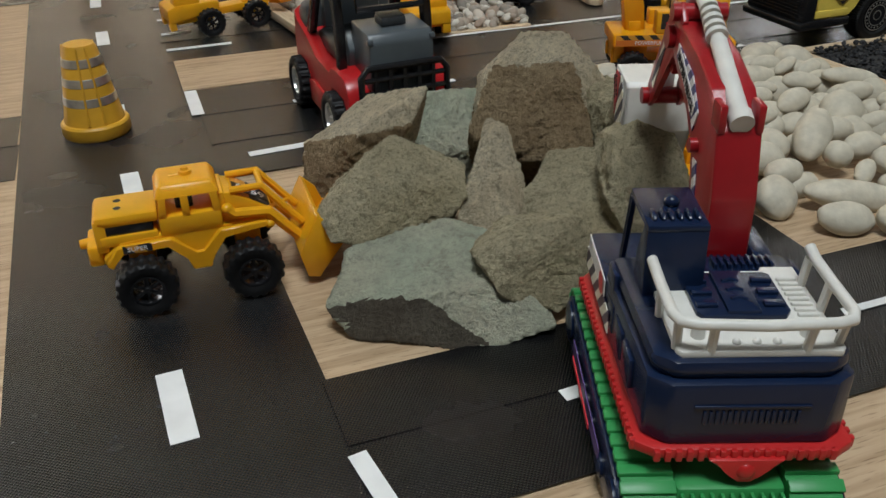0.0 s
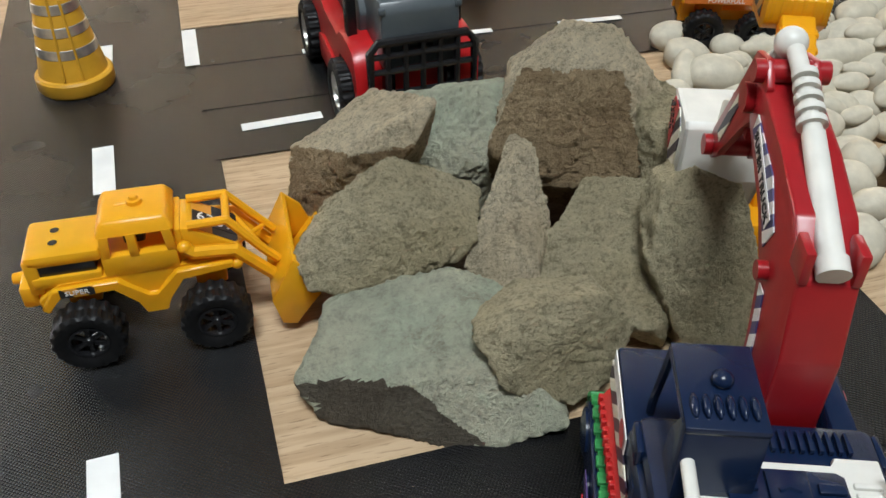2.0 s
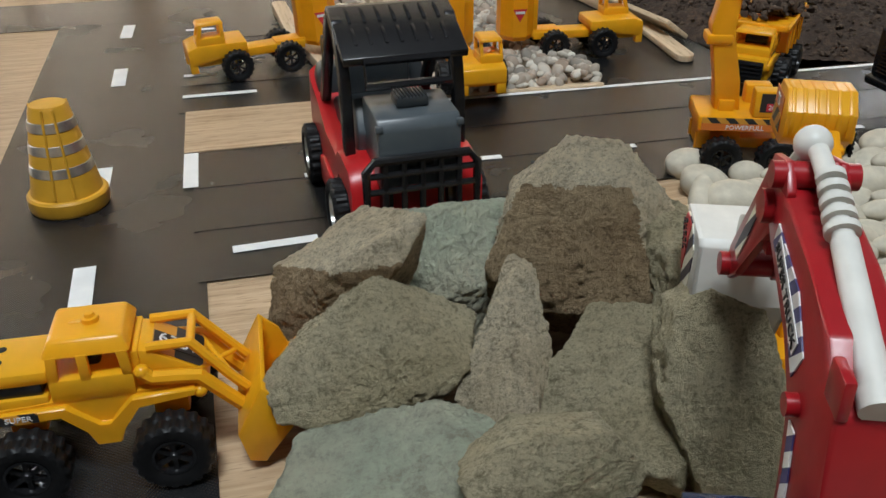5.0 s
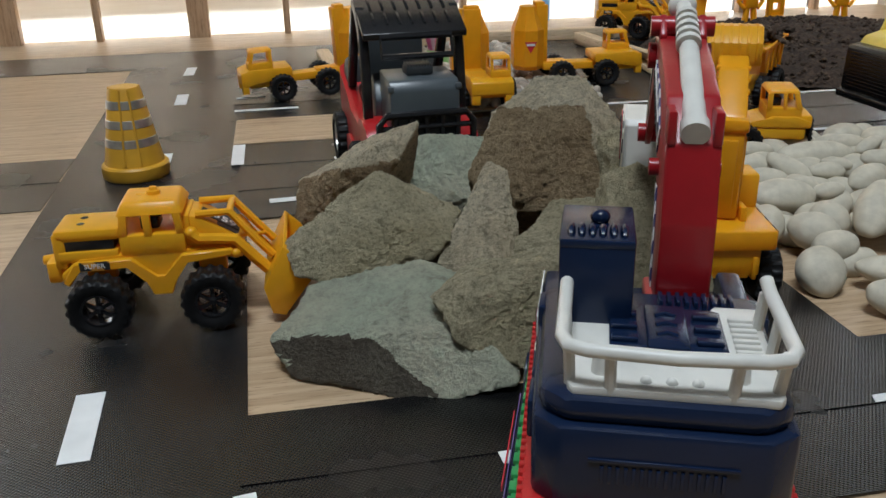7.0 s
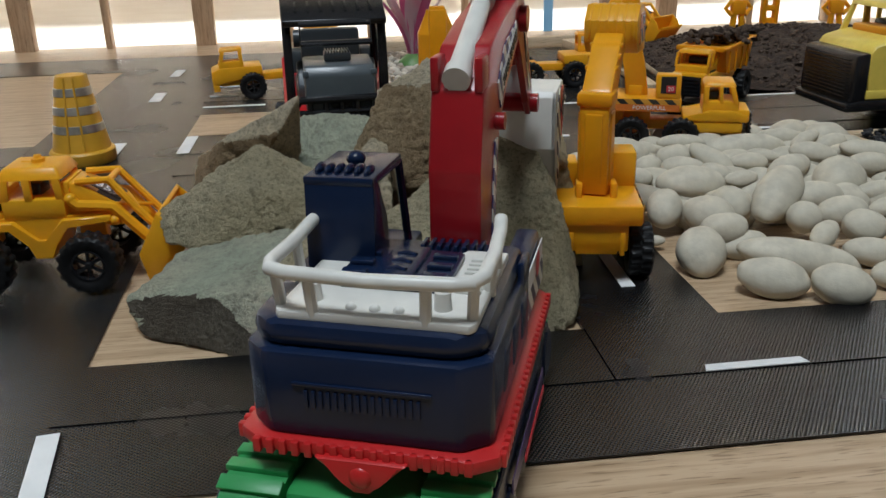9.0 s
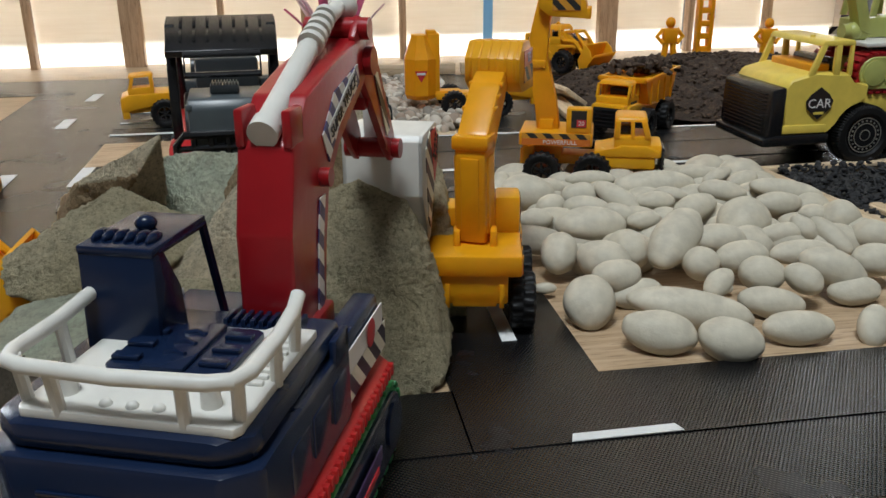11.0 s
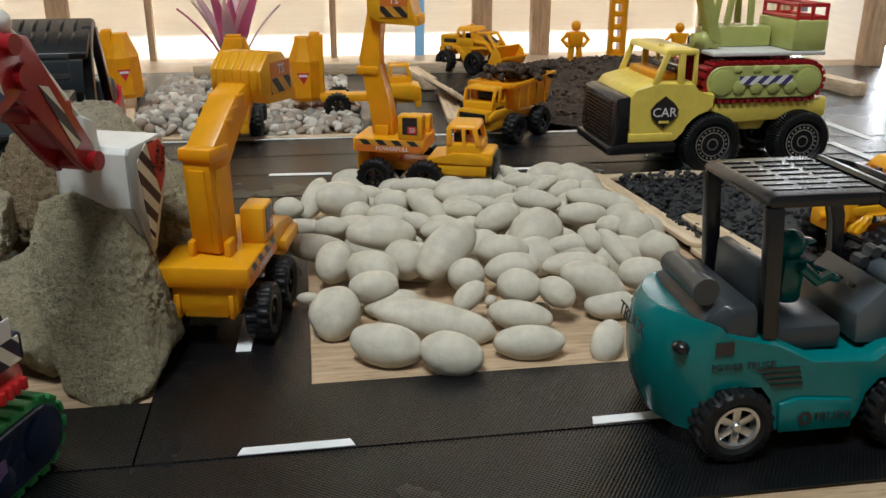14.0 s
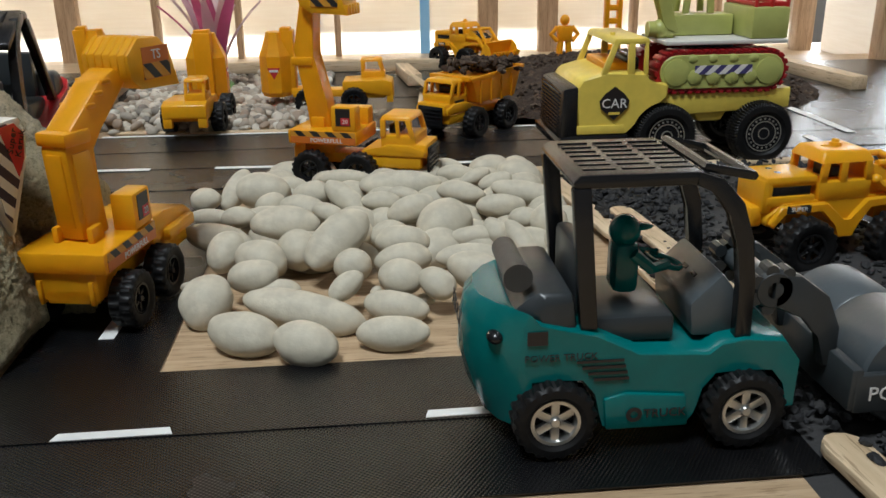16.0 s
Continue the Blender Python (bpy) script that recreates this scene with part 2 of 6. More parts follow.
def soft_mesh(bm, name, mat, angle=38):
    bmesh.ops.recalc_face_normals(bm, faces=bm.faces)
    me = bpy.data.meshes.new(name)
    bm.to_mesh(me)
    bm.free()
    if mat:
        me.materials.append(mat)
    for p in me.polygons:
        p.use_smooth = True
    me.set_sharp_from_angle(angle=radians(angle))
    return me


def part(name, bm, mat, parent, label="", at=None, kind="", angle=38):
    me = bm if isinstance(bm, bpy.types.Mesh) else soft_mesh(bm, name, mat, angle)
    ob = new(name, me)
    if parent:
        ob.parent = parent
    if at is not None:
        ob.matrix_basis = at
    return tagged(ob, label=label, kind=kind)


def thing(name, m, label, category, group="", kind=""):
    ob = new(name)
    ob.empty_display_size = 0.01
    ob.matrix_world = m
    return tagged(ob, label, category, group, kind)


def rounded(bm, verts, width, segments=2):
    if width > 0:
        edges = {e for v in verts for e in v.link_edges}
        bmesh.ops.bevel(bm, geom=list(edges), offset=width, segments=segments, affect="EDGES", profile=0.5, clamp_overlap=True)


def box(bm, c, s, bev=0.0006, m=I4, taper=(1, 1)):
    """A rounded box; taper narrows its top in x and y."""
    vs = bmesh.ops.create_cube(bm, size=1.0)["verts"]
    for v in vs:
        k = taper if v.co.z > 0 else (1, 1)
        v.co = m @ Vector((c[0] + v.co.x * s[0] * k[0], c[1] + v.co.y * s[1] * k[1], c[2] + v.co.z * s[2]))
    rounded(bm, vs, bev)
    return bm


def prism(bm, pts, axis, a, b, bev=0.0005, m=I4, inset=0.0):
    """A profile drawn in the plane across axis and drawn out from a to b."""
    def place(u, v, w):
        return m @ Vector({"y": (u, w, v), "x": (w, u, v), "z": (u, v, w)}[axis])
    n = len(pts)
    va = [bm.verts.new(place(u, v, a)) for u, v in pts]
    vb = [bm.verts.new(place(u, v, b)) for u, v in pts]
    bm.faces.new(va)
    bm.faces.new(vb[::-1])
    for i in range(n):
        bm.faces.new((va[i], vb[i], vb[(i + 1) % n], va[(i + 1) % n]))
    rounded(bm, va + vb, bev, 1 if n > 14 else 2)
    return bm


def rod(bm, p, q, r, r2=None, n=12, caps=True):
    """A round bar from p to q."""
    p, q = Vector(p), Vector(q)
    d = q - p
    turn = d.to_track_quat("Z", "Y").to_matrix().to_4x4()
    bmesh.ops.create_cone(bm, cap_ends=caps, segments=n, radius1=r, radius2=r if r2 is None else r2, depth=d.length, matrix=Matrix.Translation((p + q) / 2) @ turn)
    return bm


def tube(bm, pts, r, n=8, closed=False):
    """A bent round bar along points."""
    pts = [Vector(p) for p in pts]
    rings = []
    k = len(pts)
    for i, p in enumerate(pts):
        a = pts[(i - 1) % k] if closed or i else p
        b = pts[(i + 1) % k] if closed or i < k - 1 else p
        q = (b - a).normalized().to_track_quat("Z", "Y")
        rings.append([bm.verts.new(p + q @ Vector((math.cos(t) * r, math.sin(t) * r, 0))) for t in (2 * math.pi * j / n for j in range(n))])
    for i in range(k if closed else k - 1):
        ra, rb = rings[i], rings[(i + 1) % k]
        shift = min(range(n), key=lambda s: sum((ra[j].co - rb[(j + s) % n].co).length for j in range(n)))
        for j in range(n):
            bm.faces.new((ra[j], ra[(j + 1) % n], rb[(j + 1 + shift) % n], rb[(j + shift) % n]))
    if not closed:
        bm.faces.new(rings[0][::-1])
        bm.faces.new(rings[-1])
    return bm


def lathe(bm, profile, n=24, m=I4):
    """Turns (radius, height) pairs round the z axis of m."""
    rings = []
    for r, z in profile:
        if r < 1e-6:
            rings.append([bm.verts.new(m @ Vector((0, 0, z)))])
        else:
            rings.append([bm.verts.new(m @ Vector((r * math.cos(2 * math.pi * j / n), r * math.sin(2 * math.pi * j / n), z))) for j in range(n)])
    for ra, rb in zip(rings, rings[1:]):
        for j in range(n):
            k = (j + 1) % n
            if len(ra) == 1 and len(rb) == 1:
                continue
            if len(ra) == 1:
                bm.faces.new((ra[0], rb[j], rb[k]))
            elif len(rb) == 1:
                bm.faces.new((ra[j], rb[0], ra[k]))
            else:
                bm.faces.new((ra[j], ra[k], rb[k], rb[j]))
    return bm


def ball(bm, c, r, s=(1, 1, 1), n=16):
    bmesh.ops.create_uvsphere(bm, u_segments=n, v_segments=n // 2 + 2, radius=r, matrix=Matrix.Translation(c) @ Matrix.Diagonal((*s, 1)))
    return bm


def B():
    return bmesh.new()


def lettering(name, body, size, mat, parent, at, thick=0.00012):
    """Flat letters in the built-in font, turned into a mesh."""
    cu = bpy.data.curves.new(name, "FONT")
    cu.body, cu.size, cu.align_x, cu.align_y, cu.extrude, cu.resolution_u = body, size, "CENTER", "CENTER", thick, 2
    tmp = bpy.data.objects.new(name, cu)
    me = bpy.data.meshes.new_from_object(tmp)
    bpy.data.objects.remove(tmp)
    bpy.data.curves.remove(cu)
    me.materials.clear()
    me.materials.append(mat)
    return part(name, me, mat, parent, at=at)


def wheel(parent, pos, r, w, rim=BLACK, lugs=18, spokes=6, side=1, rim_r=0.55):
    """A toy wheel: treaded tyre with its spoked rim. side 1: the rim faces +y."""
    key = ("tyre", r, w, lugs, rim.name)
    if key not in MESHES:
        bm = B()
        h = w / 2
        across = [(rim_r, -0.8, 0), (0.72, -1, 0), (0.88, -0.98, 0.3), (0.95, -0.8, 1), (0.95, -0.12, 1), (0.945, 0.0, 0.15), (0.95, 0.12, 2), (0.95, 0.8, 2), (0.88, 0.98, 0.3), (0.72, 1, 0), (rim_r, 0.8, 0)]
        n = lugs * 4
        rings = []
        for f, y, lug in across:
            ring = []
            for k in range(n):
                raised = (k % 4 < 2) if lug != 2 else ((k + 2) % 4 < 2)
                rad = r * (f + (0.055 * min(lug, 1) if raised else -0.015 * min(lug, 1)))
                a = 2 * math.pi * k / n
                ring.append(bm.verts.new((rad * math.sin(a), y * h, rad * math.cos(a))))
            rings.append(ring)
        for ra, rb in zip(rings, rings[1:] + rings[:1]):
            for k in range(n):
                bm.faces.new((ra[k], ra[(k + 1) % n], rb[(k + 1) % n], rb[k]))
        if rim is CHROME:
            lathe(bm, [(0, h * 0.15), (r * rim_r * 1.0, h * 0.15)], 24, Matrix.Rotation(radians(-90), 4, "X"))
        MESHES[key] = soft_mesh(bm, "wheel", RUBBER)
    key2 = ("rim", r, w, spokes, rim.name, rim_r)
    if key2 not in MESHES:
        bm = B()
        h = w / 2
        turn = Matrix.Rotation(radians(-90), 4, "X")
        lathe(bm, [(r * rim_r, h * 0.2), (r * rim_r, h * 0.86), (r * rim_r * 0.86, h * 0.86), (r * rim_r * 0.80, h * 0.45), (r * rim_r * 0.80, h * 0.2)], 24, turn)
        lathe(bm, [(0, h * 0.85), (r * 0.10, h * 0.85), (r * 0.13, h * 0.75), (r * 0.15, h * 0.3)], 16, turn)
        for i in range(spokes):
            a = 2 * math.pi * i / spokes
            box(bm, (0, h * 0.52, r * rim_r * 0.5), (r * (0.20 if rim is CHROME else 0.13), h * 0.25, r * rim_r * 0.72), r * 0.01, Matrix.Rotation(a, 4, "Y"))
        MESHES[key2] = soft_mesh(bm, "rim", rim)
    at = Matrix.Translation(pos) @ (I4 if side > 0 else Matrix.Rotation(math.pi, 4, "Z"))
    t = part("wheel", MESHES[key], None, parent, at=at)
    part("rim", MESHES[key2], None, t)
    return t


def axle(parent, x, z, half, mat=BLACK):
    part("axle", rod(B(), (x, -half, z), (x, half, z), 0.0014), mat, parent)


# ---- table, roads and room ----
def sheet(name, pts, z, thick, mat, parent=None, label="", category="", kind="structure"):
    """A thin flat piece with a real edge, from its outline in the plan."""
    bm = B()
    prism(bm, pts, "z", z, z + thick, 0)
    ob = part(name, bm, mat, parent)
    return tagged(ob, label, category, "", kind)


def rect(x0, y0, x1, y1):
    return [(x0, y0), (x1, y0), (x1, y1), (x0, y1)]


table = part("table_top", box(B(), (0.15, 0.245, -0.014), (1.7, 1.19, 0.028), 0.002), OAK, None)
tagged(table, "light oak laminate table top under the toy roads", "table", kind="structure")

for x in (-0.64, 0.94):
    for y in (-0.29, 0.78):
        part("table_leg", box(B(), (x, y, -0.389), (0.06, 0.06, 0.722), 0.003), OAK, table)

# the left road is three strips wide, drifting to the left as it goes away
LEAN_X = -0.022


def lx(x, y):
    return x + LEAN_X * (y - 0.2)


def strip(x0, x1, y0, y1, z, mat):
    return sheet("road", [(lx(x0, y0), y0), (lx(x1, y0), y0), (lx(x1, y1), y1), (lx(x0, y1), y1)], z, 0.0004, mat, None, "black cloth tape strip laid as a toy road", "toy road")


strip(-0.0465, 0.0005, -0.33, 0.815, 0.0002, ROAD)
strip(-0.0005, 0.0465, -0.33, 0.815, 0.0004, ROAD)
for k, (x0, y0, x1, y1, m, z) in enumerate([
    (-0.66, 0.404, -0.052, 0.448, ROAD, 0.0001), (-0.66, 0.447, -0.053, 0.490, ROAD, 0.0003),
    (0.045, 0.143, 0.405, 0.178, TAPE, 0.0007), (0.045, 0.1765, 0.1925, 0.2075, TAPE, 0.0010), (0.1920, 0.1765, 0.405, 0.2115, TAPE, 0.0010),
    (0.192, 0.2075, 0.2372, 0.44, TAPE, 0.0004),
    (0.040, 0.368, 0.192, 0.410, ROAD, 0.0006), (0.038, 0.409, 0.40, 0.452, ROAD, 0.0008), (0.038, 0.451, 0.98, 0.493, ROAD, 0.0010),
    (0.125, 0.492, 0.98, 0.535, ROAD, 0.0012), (0.39, 0.409, 0.98, 0.452, ROAD, 0.0006),
    (0.029, 0.553, 0.125, 0.60, ROAD, 0.0006), (0.029, 0.599, 0.135, 0.65, ROAD, 0.0008), (0.029, 0.649, 0.14, 0.70, ROAD, 0.0006), (0.029, 0.699, 0.14, 0.78, ROAD, 0.0008),
    (0.272, 0.534, 0.325, 0.66, ROAD, 0.0014), (0.272, 0.655, 0.98, 0.79, ROAD, 0.0010), (0.324, 0.534, 0.37, 0.66, ROAD, 0.0006),
    (-0.66, 0.755, 0.30, 0.838, ROAD, 0.0001), (0.55, 0.534, 0.98, 0.66, ROAD, 0.0008),
]):
    sheet("road", rect(x0, y0, x1, y1), z, 0.0004, m, None, "black cloth tape strip laid as a toy road", "toy road")


def mark(x, y, length, width, turn, z=0.0014, skew=0.0):
    c, s = math.cos(radians(turn)), math.sin(radians(turn))
    pts = [(-length / 2 + skew, -width / 2), (length / 2, -width / 2), (length / 2 + skew, width / 2), (-length / 2, width / 2)]
    ob = sheet("road_marking", [(x + u * c - v * s, y + u * s + v * c) for u, v in pts], z, 0.0002, MARK, None, "white paper lane dash stuck on the tape road", "road marking", kind="")
    ob["group"] = "lane dashes"
    return ob


for y in (0.2135, 0.374, 0.470, 0.628, 0.735):
    mark(lx(0.0022, y), y - 0.001, 0.034, 0.0082, 91 + 2 * math.sin(y * 40), 0.0009)
mark(lx(0.0005, 0.02), 0.02, 0.034, 0.0082, 91, 0.0009)
mark(0.2335, 0.1785, 0.029, 0.0033, 0.5, skew=-0.0012)
mark(0.329, 0.1795, 0.031, 0.0035, 1, skew=-0.001)
mark(0.124, 0.1745, 0.028, 0.0052, 3)
mark(0.0485, 0.1565, 0.032, 0.0055, 98, 0.0016)
mark(0.2165, 0.2515, 0.030, 0.0048, 88, 0.0010)
mark(0.2165, 0.325, 0.030, 0.0048, 90, 0.0010)
mark(0.0365, 0.472, 0.040, 0.0068, 90, 0.0016)
mark(0.070, 0.3905, 0.034, 0.0055, 3, 0.0012)
mark(0.102, 0.4535, 0.028, 0.0045, 2, 0.0014)
mark(0.235, 0.4485, 0.034, 0.0042, -3, 0.0015)
mark(0.362, 0.4425, 0.032, 0.0040, -2, 0.0015)
mark(0.168, 0.4515, 0.03, 0.0042, -2, 0.0015)
for y, n in ((0.579, 0.042), (0.618, 0.020), (0.657, 0.020), (0.690, 0.020), (0.725, 0.020)):
    mark(0.031 + n / 2, y, n, 0.0045, 0, 0.0014)
mark(0.600, 0.532, 0.10, 0.006, 90, 0.0018)
mark(0.5685, 0.44, 0.075, 0.006, 90, 0.0018)
edge_line = sheet("road_edge_line", [(0.135, 0.5345), (0.56, 0.5275), (0.56, 0.531), (0.135, 0.538)], 0.0018, 0.0002, MARK, None, "long white paper edge line along the road", "road marking", kind="")

# bare oak patch between the parking bays and the road
sheet("wood_patch", rect(0.033, 0.494, 0.128, 0.553), 0.0013, 0.0003, OAK, None, "bare oak patch between toy parking bays", "wood patch", kind="structure")

# room
ROOM_WALL = material("room_wall_paint", (0.17, 0.165, 0.16), 0.8, grain=0.05, grain_scale=4)
FLOOR = material("room_floor", (0.12, 0.11, 0.10), 0.5, grain=0.12, grain_scale=5)
floor = part("floor", box(B(), (0.2, 0.0, -0.77), (4.6, 4.6, 0.04), 0), FLOOR, None)
tagged(floor, "plain brown room floor below the table", "floor", kind="structure")
ceiling = part("ceiling", box(B(), (0.2, 0.0, 1.92), (4.6, 4.6, 0.04), 0), ROOM_WALL, None)
tagged(ceiling, "plain painted room ceiling", "ceiling", kind="structure")
for nm, c, s in (("wall_west", (-2.1, 0, 0.58), (0.06, 4.6, 2.66)), ("wall_east", (2.5, 0, 0.58), (0.06, 4.6, 2.66)), ("wall_north", (0.2, 1.62, 0.58), (4.6, 0.06, 2.66)), ("wall_south", (0.2, -2.0, 0.58), (4.6, 0.06, 2.66))):
    tagged(part(nm, box(B(), c, s, 0), ROOM_WALL, None), "plain painted room wall", "wall", kind="structure")

below = part("wall_below_window", box(B(), (0.1, 0.93, -0.39), (1.9, 0.16, 0.72), 0), ROOM_WALL, None)
tagged(below, "plain painted wall under the window sill", "wall", kind="structure")

# blinds of pale paper, lit from behind, with wooden mullions between them
def blind_material():
    m = bpy.data.materials.new("pale_paper_blind")
    m.use_nodes = True
    n, l = m.node_tree.nodes, m.node_tree.links
    n.clear()
    out = n.new("ShaderNodeOutputMaterial")
    d, tr, mx = n.new("ShaderNodeBsdfDiffuse"), n.new("ShaderNodeBsdfTranslucent"), n.new("ShaderNodeMixShader")
    tc = n.new("ShaderNodeTexCoord")
    mp = n.new("ShaderNodeMapping")
    mp.inputs["Scale"].default_value, mp.inputs["Rotation"].default_value = (1, 1, 14), (0, radians(25), 0)
    l.new(tc.outputs["Object"], mp.inputs["Vector"])
    ns = n.new("ShaderNodeTexNoise")
    ns.inputs["Scale"].default_value, ns.inputs["Detail"].default_value = 22, 4
    l.new(mp.outputs[0], ns.inputs["Vector"])
    rp = n.new("ShaderNodeValToRGB")
    rp.color_ramp.elements[0].color, rp.color_ramp.elements[1].color = (0.72, 0.66, 0.58, 1), (0.85, 0.81, 0.75, 1)
    l.new(ns.outputs["Fac"], rp.inputs[0])
    for s in (d, tr):
        l.new(rp.outputs[0], s.inputs["Color"])
    mx.inputs[0].default_value = 0.55
    l.new(d.outputs[0], mx.inputs[1])
    l.new(tr.outputs[0], mx.inputs[2])
    l.new(mx.outputs[0], out.inputs["Surface"])
    return m


BLIND = blind_material()
BLUE = material("blue_film", (0.25, 0.52, 0.80), 0.4)
edges = (-0.56, -0.40, -0.215, -0.125, -0.02, 0.075, 0.165, 0.275, 0.4475, 0.5175, 0.62, 0.72, 0.85)
for k, (x0, x1) in enumerate(zip(edges, edges[1:])):
    w = tagged(new("window_%d" % (k + 1)), "paper blind lit from behind between wooden mullions", "window", kind="structure")
    w.location = (x0, 1.0, 0)
    d = x1 - x0
    part("blind", box(B(), (d / 2, 0.012 + 0.002 * (k % 2), 0.34), (d - 0.004, 0.0012, 1.22), 0), BLIND, w)
    part("blind_fold", box(B(), (d / 2, 0.0175, 0.4825), (d - 0.004, 0.0012, 0.935), 0), BLIND, w, "second layer of the paper blind")
    wide = 0.022 if k in (0, 2, 4, 8, 9) else 0.007
    part("mullion", box(B(), (0, 0.0, 0.34), (wide, 0.014, 1.22), 0.001), FRAME_WOOD, w)
    if k == 7:
        part("blue_strip", box(B(), (0.1000, 0.0040, 0.34), (0.011, 0.0012, 1.22), 0), BLUE, w, "pale blue film strip between the blinds")
sill = part("window_sill", box(B(), (0.1, 0.93, -0.02), (1.9, 0.17, 0.02), 0.002), OAK, None)
tagged(sill, "wooden window sill behind the table", "sill", kind="structure")


# ---- stones ----
def stone(pos, rot, seed, mat, label, planes, rough=1.0, sub=6, soft=110, warp=0.035, crust=None):
    """A broken rock: flat break faces given as (heading, rise, millimetres from the middle), with chipped edges and a rough skin."""
    faces = []
    for az, el, o in planes:
        az, el = radians(az), radians(el)
        faces.append((Vector((math.cos(el) * math.cos(az), math.cos(el) * math.sin(az), math.sin(el))), o / 1000))
    bm = B()
    bmesh.ops.create_icosphere(bm, subdivisions=sub, radius=1.0)
    off = Vector((seed * 7.3, seed * 3.1, seed * 1.7))
    for v in bm.verts:
        d = v.co.normalized()
        w = d + warp * Vector((noise.noise(d * 2.2 + off), noise.noise(d * 2.2 + off * 2), noise.noise(d * 2.2 + off * 3)))
        top = max(nrm.dot(w) / o for nrm, o in faces)
        s = sum((max(nrm.dot(w), 0.0) / o / top) ** soft for nrm, o in faces)
        r = 1.0 / (top * s ** (1.0 / soft))
        p = d * r * 60
        r += 0.001 * rough * (1.0 * noise.noise(p * 1.0 + off) + 0.8 * noise.noise(p * 2.4 + off) + 1.15 * noise.noise(p * 5.5 + off) + 1.0 * noise.noise(p * 12.0 + off) + 0.55 * noise.noise(p * 22.0 + off))
        v.co = d * r
    ob = part("rock", bm, mat, None, angle=75)
    # chosen faces get the second stone: dark crust, or brown with painted shade
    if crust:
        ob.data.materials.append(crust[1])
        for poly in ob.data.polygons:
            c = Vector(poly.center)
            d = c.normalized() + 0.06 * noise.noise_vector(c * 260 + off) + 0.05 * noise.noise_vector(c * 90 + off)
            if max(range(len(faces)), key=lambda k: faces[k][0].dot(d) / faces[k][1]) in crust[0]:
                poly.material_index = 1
    ob.matrix_world = pose(*pos, *rot)
    return tagged(ob, label, "rock", "heap of broken rocks")


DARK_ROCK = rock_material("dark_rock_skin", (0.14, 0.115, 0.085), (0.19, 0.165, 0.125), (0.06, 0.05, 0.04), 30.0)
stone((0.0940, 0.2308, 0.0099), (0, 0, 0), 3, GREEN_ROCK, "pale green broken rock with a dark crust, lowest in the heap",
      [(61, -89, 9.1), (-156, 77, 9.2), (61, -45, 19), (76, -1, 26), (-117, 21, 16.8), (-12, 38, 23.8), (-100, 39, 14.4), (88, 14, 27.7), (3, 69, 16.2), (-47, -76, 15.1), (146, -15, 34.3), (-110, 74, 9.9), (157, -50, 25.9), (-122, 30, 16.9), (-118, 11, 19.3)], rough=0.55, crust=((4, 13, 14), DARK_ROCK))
stone((0.1250, 0.2221, 0.0212), (0, 0, 0), 12, OLIVE_ROCK, "round-faced olive rock slab leaning on the heap",
      [(87, -26, 12.1), (165, -54, 14.4), (-87, 15, 8.7), (10, -55, 17.8), (-159, -64, 15.5), (79, 71, 12.1), (147, 58, 14.4), (-77, 14, 9), (79, -2, 14), (176, -29, 19), (142, 45, 16.3), (-12, -26, 19.8), (8, 38, 17), (-40, -71, 18), (14, 29, 18.1), (-98, 49, 10.7), (-127, 24, 16), (-136, 57, 13.9)], rough=0.45)
stone((0.0940, 0.2749, 0.0228), (0, 0, 0), 5, OLIVE_ROCK, "wedge-shaped olive brown rock in the heap",
      [(105, -48, 17.9), (91, 39, 21.3), (153, -47, 17.7), (149, 50, 20.4), (-28, 57, 16.8), (48, 49, 21.6), (64, -64, 18.1), (-122, 61, 16.1), (8, -33, 22.4), (-21, -23, 20.2), (-93, 21, 14.4), (-72, -44, 15.3), (-92, -66, 15), (-63, 59, 15.1), (-127, -65, 16.4), (159, -26, 23), (-44, -32, 18.6)], rough=0.8)
# left and front faces in brown, their shade put into the colour
stone((0.0875, 0.3025, 0.0332), (0, 0, 0), 8, TAN_ROCK, "tan rock with a flat pale top in the heap",
      [(158, 61, 11.9), (-8, -62, 13.3), (19, 2, 16.6), (110, 15, 20.8), (-164, 20, 14.4), (-54, -30, 13.8), (123, -14, 23.4), (107, -69, 21.5), (-146, 4, 15.1), (-105, -6, 14.9), (-39, -20, 16.8), (-43, -53, 13.4), (-111, 27, 20.2)], rough=0.7, crust=((4, 8, 9), SHADED_BROWN_ROCK))
stone((0.1289, 0.2691, 0.0279), (0, 0, 0), 21, TAN_ROCK, "narrow upright tan rock in the heap",
      [(148, 9, 8.8), (-120, 54, 5.9), (9, -37, 9.6), (-16, -58, 10.7), (-4, 2, 10), (-178, -61, 17.3), (-40, 30, 8.8), (-28, -68, 12.4), (-168, 51, 7.7), (91, -5, 17.3), (64, 8, 21), (0, 75, 18)], rough=0.7)
